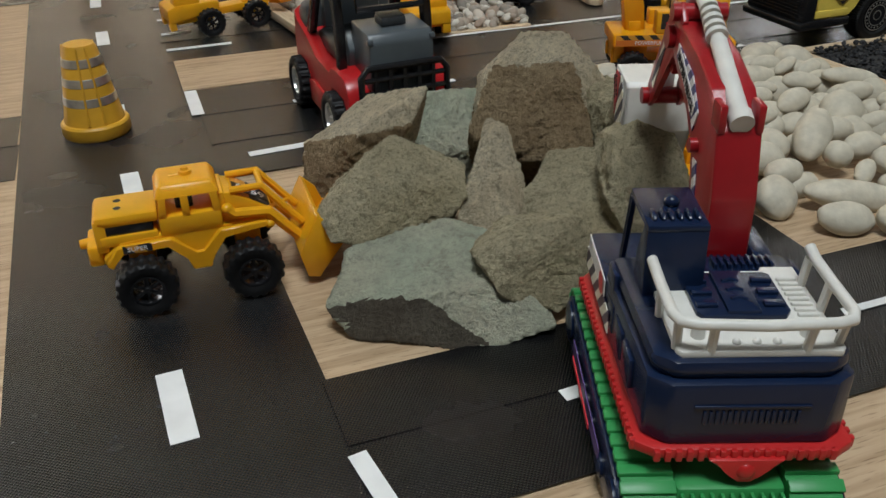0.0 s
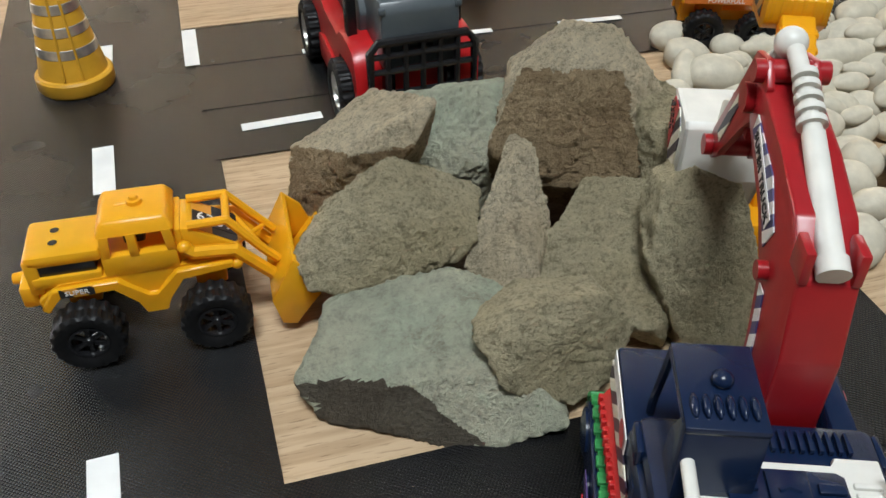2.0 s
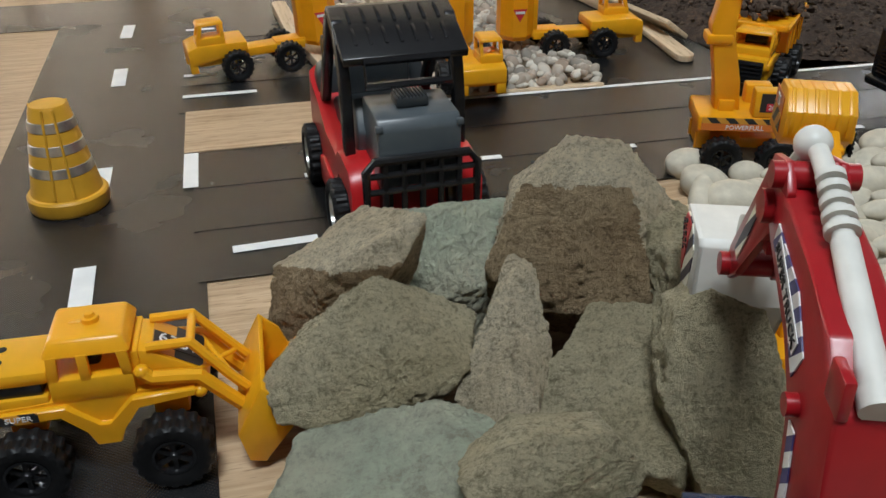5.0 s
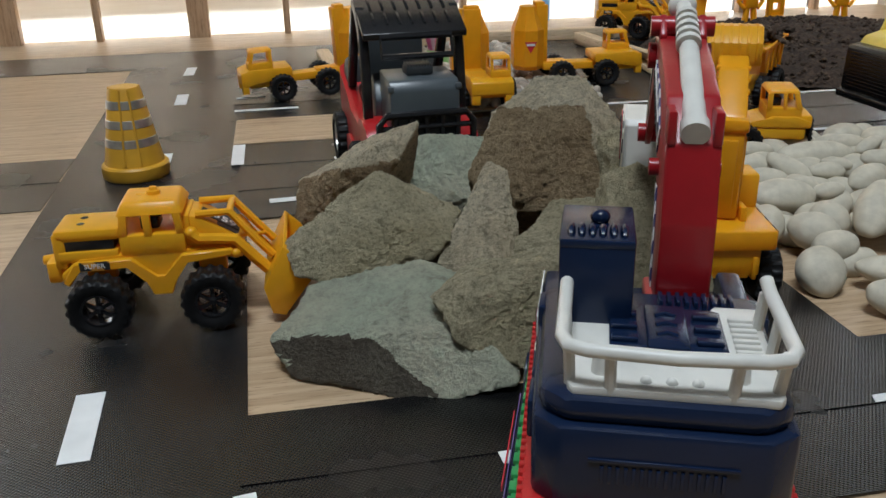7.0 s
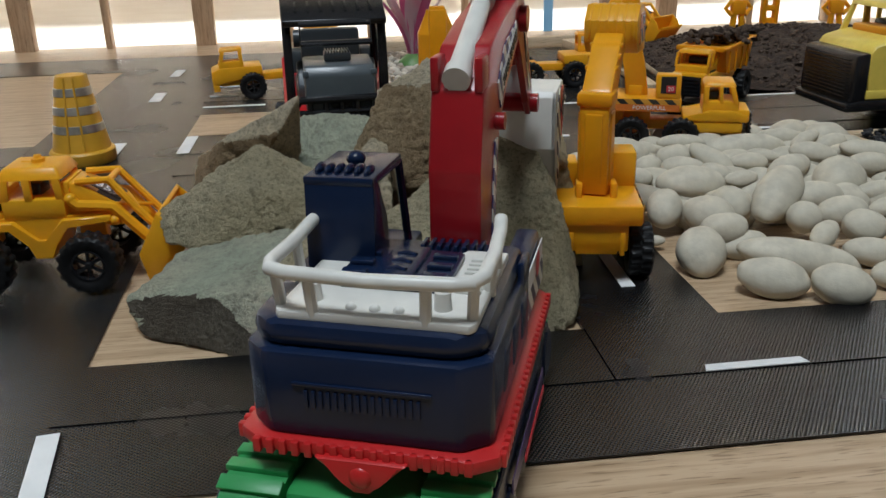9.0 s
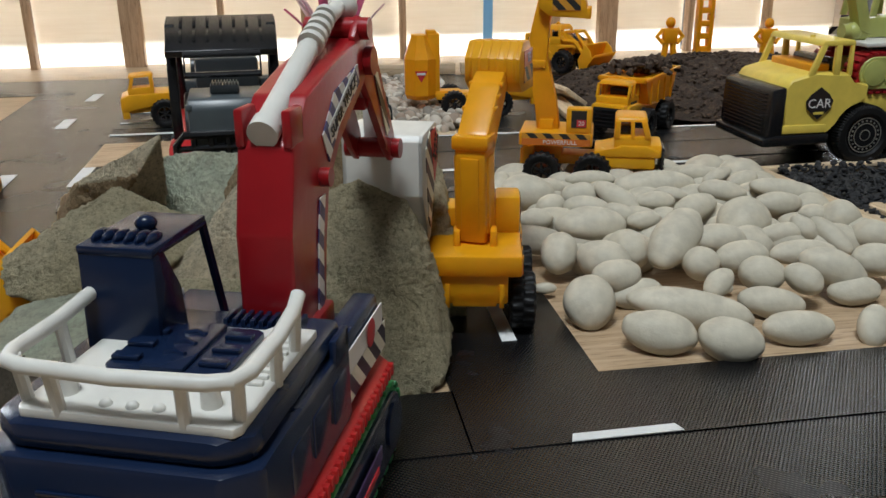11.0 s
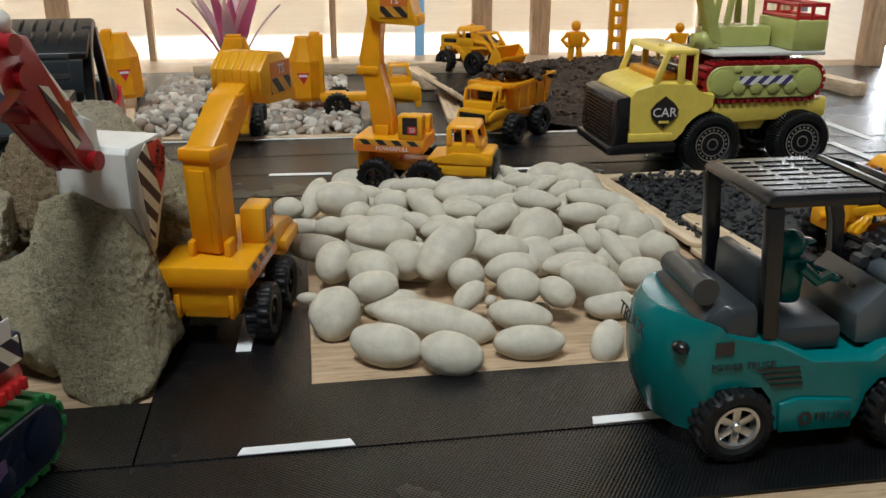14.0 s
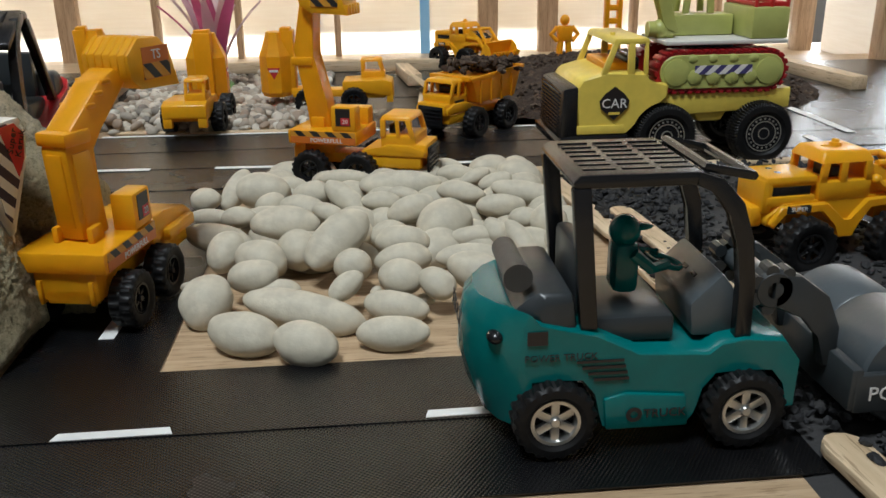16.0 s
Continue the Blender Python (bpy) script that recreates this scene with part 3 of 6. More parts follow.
# brown front and left sides, shade painted in below the pale top
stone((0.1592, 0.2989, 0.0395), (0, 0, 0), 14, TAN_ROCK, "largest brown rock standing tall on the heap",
      [(21, -22, 28.4), (153, 3, 24.9), (-114, -46, 25.3), (65, 2, 29.2), (-8, -4, 24.6), (124, -17, 32), (180, -90, 35.5), (-114, 20, 19.3), (65, 32, 27.5), (155, 21, 24.1), (-21, -5, 25.8), (142, 42, 25.7), (-94, -36, 27), (-120, 27, 20.5), (4, 29, 28.1), (50, 41, 28.2), (-136, 72, 26), (-61, 29, 27.7), (-42, 47, 29.6), (-165, -19, 31.2), (-122, 0, 23.6)], rough=0.9, crust=((1, 2, 7, 12, 13, 19, 20), SHADED_BROWN_ROCK))
stone((0.122, 0.3150, 0.0260), (0, 0, 0), 17, GREEN_ROCK, "pale green rock half hidden in the heap",
      [(-125, 28, 15), (-60, 40, 15), (90, 65, 20), (180, 0, 22), (0, 0, 24), (90, 0, 18), (-90, -10, 17), (0, -90, 24)], rough=0.5)
stone((0.1550, 0.2532, 0.0146), (0, 0, 0), 31, OLIVE_ROCK, "broad olive rock filling the heap",
      [(42, -87, 12), (-117, 60, 10.9), (-14, 7, 20.9), (61, 17, 23.6), (133, 15, 19.5), (-138, -53, 18.4), (-23, -21, 20.8), (-153, 72, 14.1), (-59, 45, 18.1), (-124, -25, 23.1), (165, 10, 23.4), (-48, 3, 25)], rough=0.6)
stone((0.1804, 0.2355, 0.0243), (0, 0, 0), 25, OLIVE_ROCK, "tall grey-green rock slab standing at the road edge",
      [(-93, 31, 11.7), (96, -10, 14.3), (-123, 16, 16.5), (180, -19, 20.5), (27, -77, 22.1), (-30, 21, 12.2), (155, -10, 21), (82, -19, 15.1), (0, -87, 23.3), (-52, 26, 12.6), (0, 14, 12.4), (133, 62, 32.5), (172, 10, 24), (12, 21, 15), (-7, -25, 21.8), (-20, 19, 11.6)], rough=0.6)
stone((0.1890, 0.2780, 0.0300), (0, 0, 0), 37, OLIVE_ROCK, "grey-green rock at the back of the heap",
      [(0, 85, 23), (-3, 8, 14), (180, 0, 18), (-90, 5, 17), (90, 0, 26), (-45, 30, 20), (0, -90, 29), (30, 45, 20)])


# ---- white pebbles ----
def pebble(x, y, z, a, b, lean, seed=None):
    """A smooth pebble whose long axis leans by so many degrees on the heap's slope."""
    seed = (x * 913.7 + y * 577.3) % 50 if seed is None else seed
    bm = B()
    bmesh.ops.create_icosphere(bm, subdivisions=4, radius=1.0)
    off = Vector((seed * 1.37, seed * 0.77, seed * 2.1))
    c = min(b * 0.9, 0.0095)
    for v in bm.verts:
        d = v.co.normalized()
        r = 1 + 0.11 * noise.noise(d * 0.8 + off) + 0.03 * noise.noise(d * 2.1 + off)
        v.co = Vector((d.x * r * a, d.y * r * b * 1.08, d.z * r * c))
    ob = part("pebble", bm, PEBBLE, None, angle=180)
    up = Vector((0, math.cos(radians(38)), math.sin(radians(38))))
    t = radians(lean)
    ax = math.cos(t) * Vector((0.985, -0.17, 0)) + math.sin(t) * up
    nz = Vector((0, -math.sin(radians(38)), math.cos(radians(38))))
    ay = nz.cross(ax).normalized()
    nz = ax.cross(ay)
    ob.matrix_world = Matrix.Translation((x, y, z)) @ Matrix((ax, ay, nz)).transposed().to_4x4()
    return tagged(ob, "smooth cream-white pebble lying on the bare table", "pebble", "bed of white pebbles")


pebble(0.2609, 0.2243, 0.0059, 0.0115, 0.0065, -15)
pebble(0.2795, 0.2156, 0.0060, 0.0099, 0.0065, -8)
pebble(0.3059, 0.2221, 0.0049, 0.0111, 0.0053, 3)
pebble(0.2780, 0.2398, 0.0058, 0.0212, 0.0063, -12)
pebble(0.3078, 0.2418, 0.0048, 0.0107, 0.0053, -12)
pebble(0.2462, 0.2479, 0.0073, 0.0104, 0.0080, 75)
pebble(0.2662, 0.2582, 0.0046, 0.0102, 0.0050, 12)
pebble(0.2913, 0.2481, 0.0105, 0.0073, 0.0039, 45)
pebble(0.2370, 0.2700, 0.0040, 0.0041, 0.0020, 0)
pebble(0.2597, 0.2614, 0.0105, 0.0095, 0.0056, 8)
pebble(0.2470, 0.2872, 0.0105, 0.0090, 0.0064, 70)
pebble(0.2609, 0.2764, 0.0105, 0.0095, 0.0073, -20)
pebble(0.2939, 0.2670, 0.0105, 0.0067, 0.0063, 0)
pebble(0.3099, 0.2539, 0.0105, 0.0082, 0.0060, 0)
pebble(0.3219, 0.2470, 0.0105, 0.0067, 0.0049, -40)
pebble(0.3117, 0.2716, 0.0105, 0.0107, 0.0059, 8)
pebble(0.3359, 0.2709, 0.0105, 0.0132, 0.0047, 3)
pebble(0.3373, 0.2540, 0.0105, 0.0116, 0.0067, -25)
pebble(0.3415, 0.2466, 0.0047, 0.0090, 0.0051, 5)
pebble(0.3312, 0.2199, 0.0043, 0.0082, 0.0047, 65)
pebble(0.3572, 0.2591, 0.0105, 0.0087, 0.0061, 0)
pebble(0.2885, 0.2786, 0.0170, 0.0167, 0.0075, 48)
pebble(0.2735, 0.2862, 0.0105, 0.0081, 0.0071, -60)
pebble(0.2421, 0.3034, 0.0105, 0.0134, 0.0056, -12)
pebble(0.2672, 0.3109, 0.0125, 0.0144, 0.0073, -3)
pebble(0.2473, 0.3224, 0.0125, 0.0073, 0.0045, 0)
pebble(0.2588, 0.3399, 0.0125, 0.0069, 0.0049, 15)
pebble(0.2728, 0.3322, 0.0125, 0.0102, 0.0053, -10)
pebble(0.2537, 0.3600, 0.0125, 0.0129, 0.0080, -8)
pebble(0.2414, 0.3645, 0.0125, 0.0120, 0.0052, 65)
pebble(0.2761, 0.3524, 0.0125, 0.0087, 0.0059, 0)
pebble(0.2907, 0.3434, 0.0125, 0.0115, 0.0053, -45)
pebble(0.2896, 0.3781, 0.0125, 0.0120, 0.0041, 0)
pebble(0.3156, 0.3628, 0.0125, 0.0191, 0.0066, 3)
pebble(0.3182, 0.3255, 0.0125, 0.0107, 0.0058, 22)
pebble(0.3297, 0.3051, 0.0125, 0.0121, 0.0095, 30)
pebble(0.3124, 0.2910, 0.0105, 0.0104, 0.0062, -3)
pebble(0.3395, 0.2922, 0.0105, 0.0095, 0.0045, 8)
pebble(0.3413, 0.3471, 0.0125, 0.0106, 0.0047, -12)
pebble(0.3553, 0.3240, 0.0125, 0.0107, 0.0052, 0)
pebble(0.3486, 0.2919, 0.0125, 0.0064, 0.0041, -60)
pebble(0.3573, 0.2863, 0.0105, 0.0104, 0.0041, -65)
pebble(0.3623, 0.3076, 0.0125, 0.0062, 0.0043, 0)
pebble(0.3714, 0.3025, 0.0125, 0.0079, 0.0069, 20)
pebble(0.3738, 0.2838, 0.0105, 0.0082, 0.0064, -10)
pebble(0.3694, 0.3430, 0.0125, 0.0157, 0.0050, -12)
pebble(0.3425, 0.3784, 0.0125, 0.0092, 0.0042, 0)
pebble(0.3505, 0.3712, 0.0125, 0.0091, 0.0036, 30)
pebble(0.3593, 0.3630, 0.0125, 0.0087, 0.0041, 20)
pebble(0.2298, 0.3507, 0.0125, 0.0066, 0.0051, 0)
pebble(0.2358, 0.3248, 0.0125, 0.0095, 0.0033, 0)
pebble(0.3163, 0.3464, 0.0125, 0.0074, 0.0033, -10)
pebble(0.2842, 0.3229, 0.0125, 0.0076, 0.0040, -20)
pebble(0.3057, 0.3378, 0.0125, 0.0089, 0.0042, 0)
pebble(0.2658, 0.3673, 0.0125, 0.0084, 0.0042, 0)
pebble(0.2906, 0.3131, 0.0125, 0.0074, 0.0037, 10)
pebble(0.3184, 0.2515, 0.0030, 0.0030, 0.0018, -20)
pebble(0.3016, 0.2605, 0.0030, 0.0024, 0.0018, 40)
rnd = random.Random(4)
for row in range(7):
    for col in range(8):
        px, py = 0.262 + 0.0165 * col + rnd.uniform(-0.004, 0.004), 0.292 + 0.020 * row + rnd.uniform(-0.004, 0.004)
        pa = rnd.uniform(0.008, 0.012)
        if px < 0.385:
            pebble(px, py, 0.0055, pa, pa * rnd.uniform(0.6, 0.8), rnd.uniform(-30, 30))


# ---- vehicles ----
def wheel_loader(m, label, group=""):
    e = thing("wheel_loader", m, label, "toy loader", group)
    bm = B()
    # waisted body with high wheel arches, edged by a proud fender lip
    low = [(-0.0310, 0.0175), (-0.0285, 0.0165), (-0.0248, 0.0226), (-0.0095, 0.0230), (-0.0035, 0.0165), (-0.0025, 0.0112), (0.0038, 0.0112), (0.0050, 0.0165), (0.0095, 0.0232), (0.0245, 0.0242)]
    prism(bm, low + [(0.0250, 0.0278), (0.0100, 0.0268), (-0.0100, 0.0265), (-0.0245, 0.0262), (-0.0310, 0.0205)], "y", -0.0100, 0.0100, 0.0006)
    part("chassis", bm, YELLOW, e)
    lip = low[1:] + [(0.0247, 0.0268), (0.0082, 0.0260), (0.0022, 0.0178), (-0.0008, 0.0178), (-0.0080, 0.0257), (-0.0262, 0.0252), (-0.0305, 0.0182)]
    for s in (-1, 1):
        part("fender", prism(B(), lip, "y", s * 0.0098, s * 0.0122, 0.0005), YELLOW, e)
        for x in (-0.0185, 0.0175):
            part("axle_box", box(B(), (x, s * 0.0070, 0.0205), (0.0090, 0.0050, 0.0070), 0.0006), AMBER, e)
    bm = B()
    box(bm, (-0.0215, 0, 0.0340), (0.021, 0.0185, 0.0045), 0.0014)
    box(bm, (-0.0305, 0, 0.0285), (0.004, 0.0185, 0.013), 0.001)
    box(bm, (-0.0215, 0, 0.0265), (0.019, 0.0195, 0.004), 0.0006)
    part("hood", bm, YELLOW, e)
    bm = box(B(), (-0.0335, 0, 0.0205), (0.0050, 0.0160, 0.0080), 0.0012)
    rod(bm, (-0.0345, 0, 0.0225), (-0.0385, 0, 0.0225), 0.0022, 0.0017)
    part("tail_block", bm, YELLOW, e)
    part("engine_grille", box(B(), (-0.0215, 0, 0.0300), (0.0165, 0.0172, 0.0065), 0.0004), BLACK, e)
    for y in (-0.003, 0.003):
        part("hood_hole", lathe(B(), [(0, 0.0001), (0.0013, 0.0001)], 12, Matrix.Translation((-0.024, y, 0.0363))), BLACK, e)
    bm = B()
    prism(bm, [(-0.0112, 0.0262), (0.0098, 0.0262), (0.0098, 0.0335), (-0.0112, 0.0335)], "y", -0.0104, 0.0104, 0.0007)
    part("cab", bm, YELLOW, e)
    for x, y, dx in ((-0.0098, -0.0094, 0.0008), (-0.0098, 0.0094, 0.0008), (0.0086, -0.0094, -0.0008), (0.0086, 0.0094, -0.0008), (-0.0018, -0.0095, 0), (-0.0018, 0.0095, 0)):
        part("cab_post", prism(B(), [(x - 0.0013, 0.0325), (x + 0.0013, 0.0325), (x + dx + 0.0013, 0.0410), (x + dx - 0.0013, 0.0410)], "y", y - 0.0009, y + 0.0009, 0.0002), YELLOW, e)
    bm = box(B(), (-0.0006, 0, 0.0426), (0.0220, 0.0210, 0.0046), 0.0010, taper=(0.80, 0.76))
    rod(bm, (-0.0055, 0, 0.0446), (-0.0005, 0, 0.0446), 0.0008)
    part("cab_roof", bm, YELLOW, e)
    part("beacon", lathe(B(), [(0, 0.0476), (0.0012, 0.0474), (0.0014, 0.0464), (0.0022, 0.0462), (0.0024, 0.0440)], 16), YELLOW, e)
    part("seat", box(B(), (-0.002, 0, 0.034), (0.006, 0.009, 0.008), 0.001), BLACK, e)
    bm = B()
    prism(bm, [(0.0095, 0.0225), (0.0095, 0.0375), (0.0115, 0.0385), (0.0140, 0.0380), (0.0275, 0.0290), (0.0275, 0.0215)], "y", -0.0078, 0.0078, 0.0006)
    box(bm, (0.010, 0, 0.0345), (0.003, 0.017, 0.009), 0.0005)
    part("front_hood", bm, YELLOW, e)
    for s in (-1, 1):
        y = s * 0.0098
        bm = tube(B(), [(0.012, y, 0.0325), (0.014, y, 0.0305), (0.021, y, 0.0300), (0.0255, y, 0.0295), (0.0315, y * 0.9, 0.0215), (0.0355, y * 0.86, 0.0165)], 0.0021)
        ball(bm, (0.0118, y, 0.0330), 0.0021)
        ball(bm, (0.0255, y * 1.05, 0.0245), 0.0019)
        part("lift_arm", bm, YELLOW, e)
        bm = tube(B(), [(0.0135, s * 0.0068, 0.0385), (0.0245, s * 0.0068, 0.0388), (0.0335, s * 0.0075, 0.0265), (0.0375, s * 0.0075, 0.0215)], 0.0015)
        part("upper_link", bm, YELLOW, e)
        part("diagonal_brace", rod(B(), (0.0255, s * 0.0082, 0.0300), (0.0345, -s * 0.0065, 0.0245), 0.0008), YELLOW, e)
    part("tilt_cylinder", rod(B(), (0.0245, -0.0075, 0.0385), (0.0245, 0.0075, 0.0385), 0.0012), YELLOW, e)
    # curled bucket, its lip raised
    bm = prism(B(), [(0.0415, 0.0268), (0.0340, 0.0125), (0.0362, 0.0030), (0.0405, 0.0020), (0.0505, 0.0150), (0.0495, 0.0160), (0.0402, 0.0038), (0.0378, 0.0045), (0.0360, 0.0125), (0.0427, 0.0259)], "y", -0.0178, 0.0178, 0.0002)
    for s in (-1, 1):
        prism(bm, [(0.0415, 0.0268), (0.0340, 0.0125), (0.0362, 0.0030), (0.0405, 0.0020), (0.0495, 0.0150), (0.0470, 0.0215)], "y", s * 0.0180, s * 0.0168, 0.0002)
    part("bucket", bm, YELLOW, e)
    for k in range(9):
        part("bucket_tooth", box(B(), (0, 0, 0), (0.0036, 0.0020, 0.0012), 0.0002), YELLOW, e, at=pose(0.0512, -0.0160 + k * 0.0040, 0.0164, 0, -52, 0))
    for x in (-0.0185, 0.0175):
        axle(e, x, 0.0104, 0.016)
        for s in (-1, 1):
            wheel(e, (x, s * 0.0172, 0.0104), 0.0104, 0.0092, BLACK, side=s)
    at = pose(0.0205, 0, 0.0337, 0, 33.7, 0) @ pose(0, 0, 0.0003)
    part("number_sticker", box(B(), (0, 0, 0), (0.0145, 0.0140, 0.0002), 0, at), HAZARD, e, "black number sticker")
    part("number_plate", box(B(), (0, -0.0010, 0), (0.0140, 0.0060, 0.0002), 0, at @ pose(0, 0, 0.0002)), STICKER_DARK, e)
    lettering("number_lettering", "6359", 0.0060, STICKER_PALE, e, at @ pose(0, -0.0010, 0.0005))
    for s in (-1, 1):
        at = pose(-0.0195, s * 0.0124, 0.0240, 90, 0, 0 if s < 0 else 180)
        part("side_sticker", box(B(), (0, 0, 0), (0.0095, 0.0032, 0.0002), 0, at), HAZARD, e, "black and orange striped sticker")
        lettering("side_lettering", "SUPER", 0.0024, STICKER_PALE, e, at @ pose(0, 0, 0.0002))
    low_body = Matrix.Diagonal((1, 1, 0.94, 1))
    for ob in e.children:
        if not ob.name.startswith(("wheel", "axle.", "bucket")):
            ob.matrix_basis = low_body @ ob.matrix_basis
    return e


near_loader = wheel_loader(pose(0.0185, 0.2835, 0.0011, 0, 0, -2), "yellow toy wheel loader nosing into the rocks", "yellow toy loaders")
second_loader = copy_thing(near_loader, pose(0.472, 0.278, 0.0030, 0, 0, 6))
tagged(second_loader, label="yellow toy wheel loader standing on black gravel")
far_loader = copy_thing(near_loader, pose(0.398, 0.795, 0.002, 0, -2, -52))
tagged(far_loader, label="yellow toy wheel loader on the soil mound")


def truck_cab(e, mat):
    """The square front cab with its grille."""
    bm = B()
    box(bm, (0.0225, 0, 0.0235), (0.018, 0.0215, 0.007), 0.001)
    for x, dx in ((0.0150, 0), (0.0300, -0.0025)):
        for s in (-1, 1):
            prism(bm, [(x - 0.0013, 0.026), (x + 0.0013, 0.026), (x + dx + 0.0013, 0.0345), (x + dx - 0.0013, 0.0345)], "y", s * 0.0104 - 0.0008, s * 0.0104 + 0.0008, 0.0002)
    for s in (-1, 1):
        prism(bm, [(0.0218, 0.026), (0.0236, 0.026), (0.0230, 0.0345), (0.0212, 0.0345)], "y", s * 0.0104 - 0.0008, s * 0.0104 + 0.0008, 0.0002)
    box(bm, (0.0215, 0, 0.0352), (0.0165, 0.0215, 0.0025), 0.001, taper=(0.85, 0.88))
    box(bm, (0.0330, 0, 0.0195), (0.008, 0.022, 0.007), 0.0014)
    part("cab", bm, mat, e)
    bm = box(B(), (0.0372, 0, 0.0150), (0.0016, 0.0185, 0.0125), 0.0006)
    for k in range(5):
        box(bm, (0.0383, 0, 0.0105 + k * 0.0023), (0.0008, 0.0165, 0.0010), 0.0002)
    part("grille", bm, BLACK, e)
    part("seat", box(B(), (0.019, 0, 0.0285), (0.005, 0.012, 0.006), 0.0008), BLACK, e)


def truck(m, label, kind, name, mat=YELLOW, group="yellow toy trucks", cab=True, upright=False):
    """Small toy truck: four wheels, square cab in front, and a body by kind."""
    e = thing(name, m, label, "toy truck", group)
    bm = B()
    box(bm, (0.0, 0, 0.0135), (0.064, 0.014, 0.005), 0.0006)
    box(bm, (0.021, 0, 0.0135), (0.026, 0.024, 0.006), 0.001)
    prism(bm, [(0.004, 0.0165), (0.036, 0.0165), (0.036, 0.020), (0.029, 0.0225), (0.017, 0.0225), (0.012, 0.020), (0.004, 0.0195)], "y", -0.0125, 0.0125, 0.0008)
    part("chassis", bm, mat, e)
    if kind == "mixer":
        bm = prism(B(), [(0.004, 0.0165), (0.037, 0.0115), (0.0395, 0.0135), (0.0390, 0.0215), (0.033, 0.0235), (0.004, 0.0225)], "y", -0.0135, 0.0135, 0.0010)
        part("front_deck", bm, mat, e)
        part("cab", box(B(), (0.0250, 0.0062, 0.0245), (0.0170, 0.0130, 0.0060), 0.0008), mat, e)
        for x, dx in ((0.0178, 0), (0.0320, -0.0025)):
            for y in (0.0008, 0.0116):
                part("cab_post", prism(B(), [(x - 0.0012, 0.0265), (x + 0.0012, 0.0265), (x + dx + 0.0012, 0.0345), (x + dx - 0.0012, 0.0345)], "y", y - 0.0009, y + 0.0009, 0.0002), mat, e)
        part("cab_roof", box(B(), (0.0240, 0.0062, 0.0353), (0.0165, 0.0130, 0.0024), 0.0008, taper=(0.86, 0.86)), mat, e)
        for s in (-1, 1):
            part("bumper_foot", box(B(), (0.0370, s * 0.0105, 0.0105), (0.0045, 0.0055, 0.0060), 0.0006), mat, e)
    elif cab:
        truck_cab(e, mat)
    else:
        bm = prism(B(), [(0.002, 0.0195), (0.033, 0.0165), (0.036, 0.0185), (0.036, 0.0215), (0.030, 0.0255), (0.012, 0.0285), (0.002, 0.0285)], "y", -0.0138, 0.0138, 0.001)
        for s in (-1, 1):
            box(bm, (0.021, s * 0.0135, 0.0200), (0.022, 0.006, 0.0045), 0.001)
        part("front_deck", bm, mat, e)
        part("tow_bar", box(B(), (0.037, 0, 0.0120), (0.006, 0.020, 0.0025), 0.0006), BLACK, e)
    for x in (-0.0215, 0.0035) if kind == "excavator" else (-0.020, 0.012):
        axle(e, x, 0.0092, 0.014)
        for s in (-1, 1):
            wheel(e, (x, s * 0.0155, 0.0094), 0.0094, 0.0082, BLACK, side=s)
    if kind == "excavator":
        bm = B()
        prism(bm, [(-0.0335, 0.0215), (0.003, 0.0215), (0.003, 0.0285), (-0.0335, 0.0285)], "y", -0.0148, 0.0148, 0.0010)
        part("house", bm, AMBER, e)
        part("slew_ring", box(B(), (-0.0190, 0, 0.0175), (0.014, 0.014, 0.009), 0.001), AMBER, e)
        part("rear_plate", box(B(), (-0.0290, 0, 0.0170), (0.006, 0.021, 0.010), 0.0008), AMBER, e)
        for s in (-1, 1):
            part("rear_bracket", box(B(), (-0.0300, s * 0.0085, 0.0150), (0.006, 0.0015, 0.008), 0.0003), AMBER, e)
            part("boom_bracket", box(B(), (-0.0205, s * 0.0058, 0.0300), (0.007, 0.0022, 0.007), 0.0006), AMBER, e)
        bm = box(B(), (-0.004, -0.0105, 0.0345), (0.0125, 0.0082, 0.0125), 0.0010)
        part("house_cab", bm, mat, e)
        part("counterweight", box(B(), (-0.004, 0.0095, 0.0325), (0.012, 0.008, 0.009), 0.001), mat, e)
        part("cab_window", box(B(), (-0.004, -0.0147, 0.0355), (0.0075, 0.0003, 0.0085), 0), STICKER_DARK, e, "dark window sticker")
        at = pose(-0.0028, -0.0149, 0.0335, 90, 0, 0)
        part("number_patch", box(B(), (0, 0, 0), (0.0045, 0.0036, 0.0002), 0, at), STICKER_RED, e)
        lettering("number_lettering", "20", 0.0030, STICKER_PALE, e, at @ pose(0, 0, 0.0002))
        for s in (-1, 1):
            at = pose(-0.0150, s * 0.0150, 0.0250, 90, 0, 0 if s < 0 else 180)
            part("stripe_sticker", box(B(), (0, 0, 0), (0.034, 0.0026, 0.0002), 0, at @ pose(0, 0.0018, 0)), HAZARD, e, "black and orange striped sticker")
            part("name_sticker", box(B(), (0, 0, 0), (0.034, 0.0032, 0.0002), 0, at @ pose(0, -0.0012, 0)), STICKER_ORANGE, e)
            lettering("name_lettering", "POWERFULL", 0.0030, STICKER_PALE, e, at @ pose(0.002, -0.0013, 0.0002))
        # boom: a hollow channel that rises and leans forward, then a curled bucket
        lift = Matrix.Translation((-0.0255, 0, 0.0130)) if upright else Matrix.Translation((-0.0165, 0, 0.001)) @ Matrix.Rotation(radians(-14), 4, "Z") @ Matrix.Translation((0.0205, 0, 0))
        bm = B()
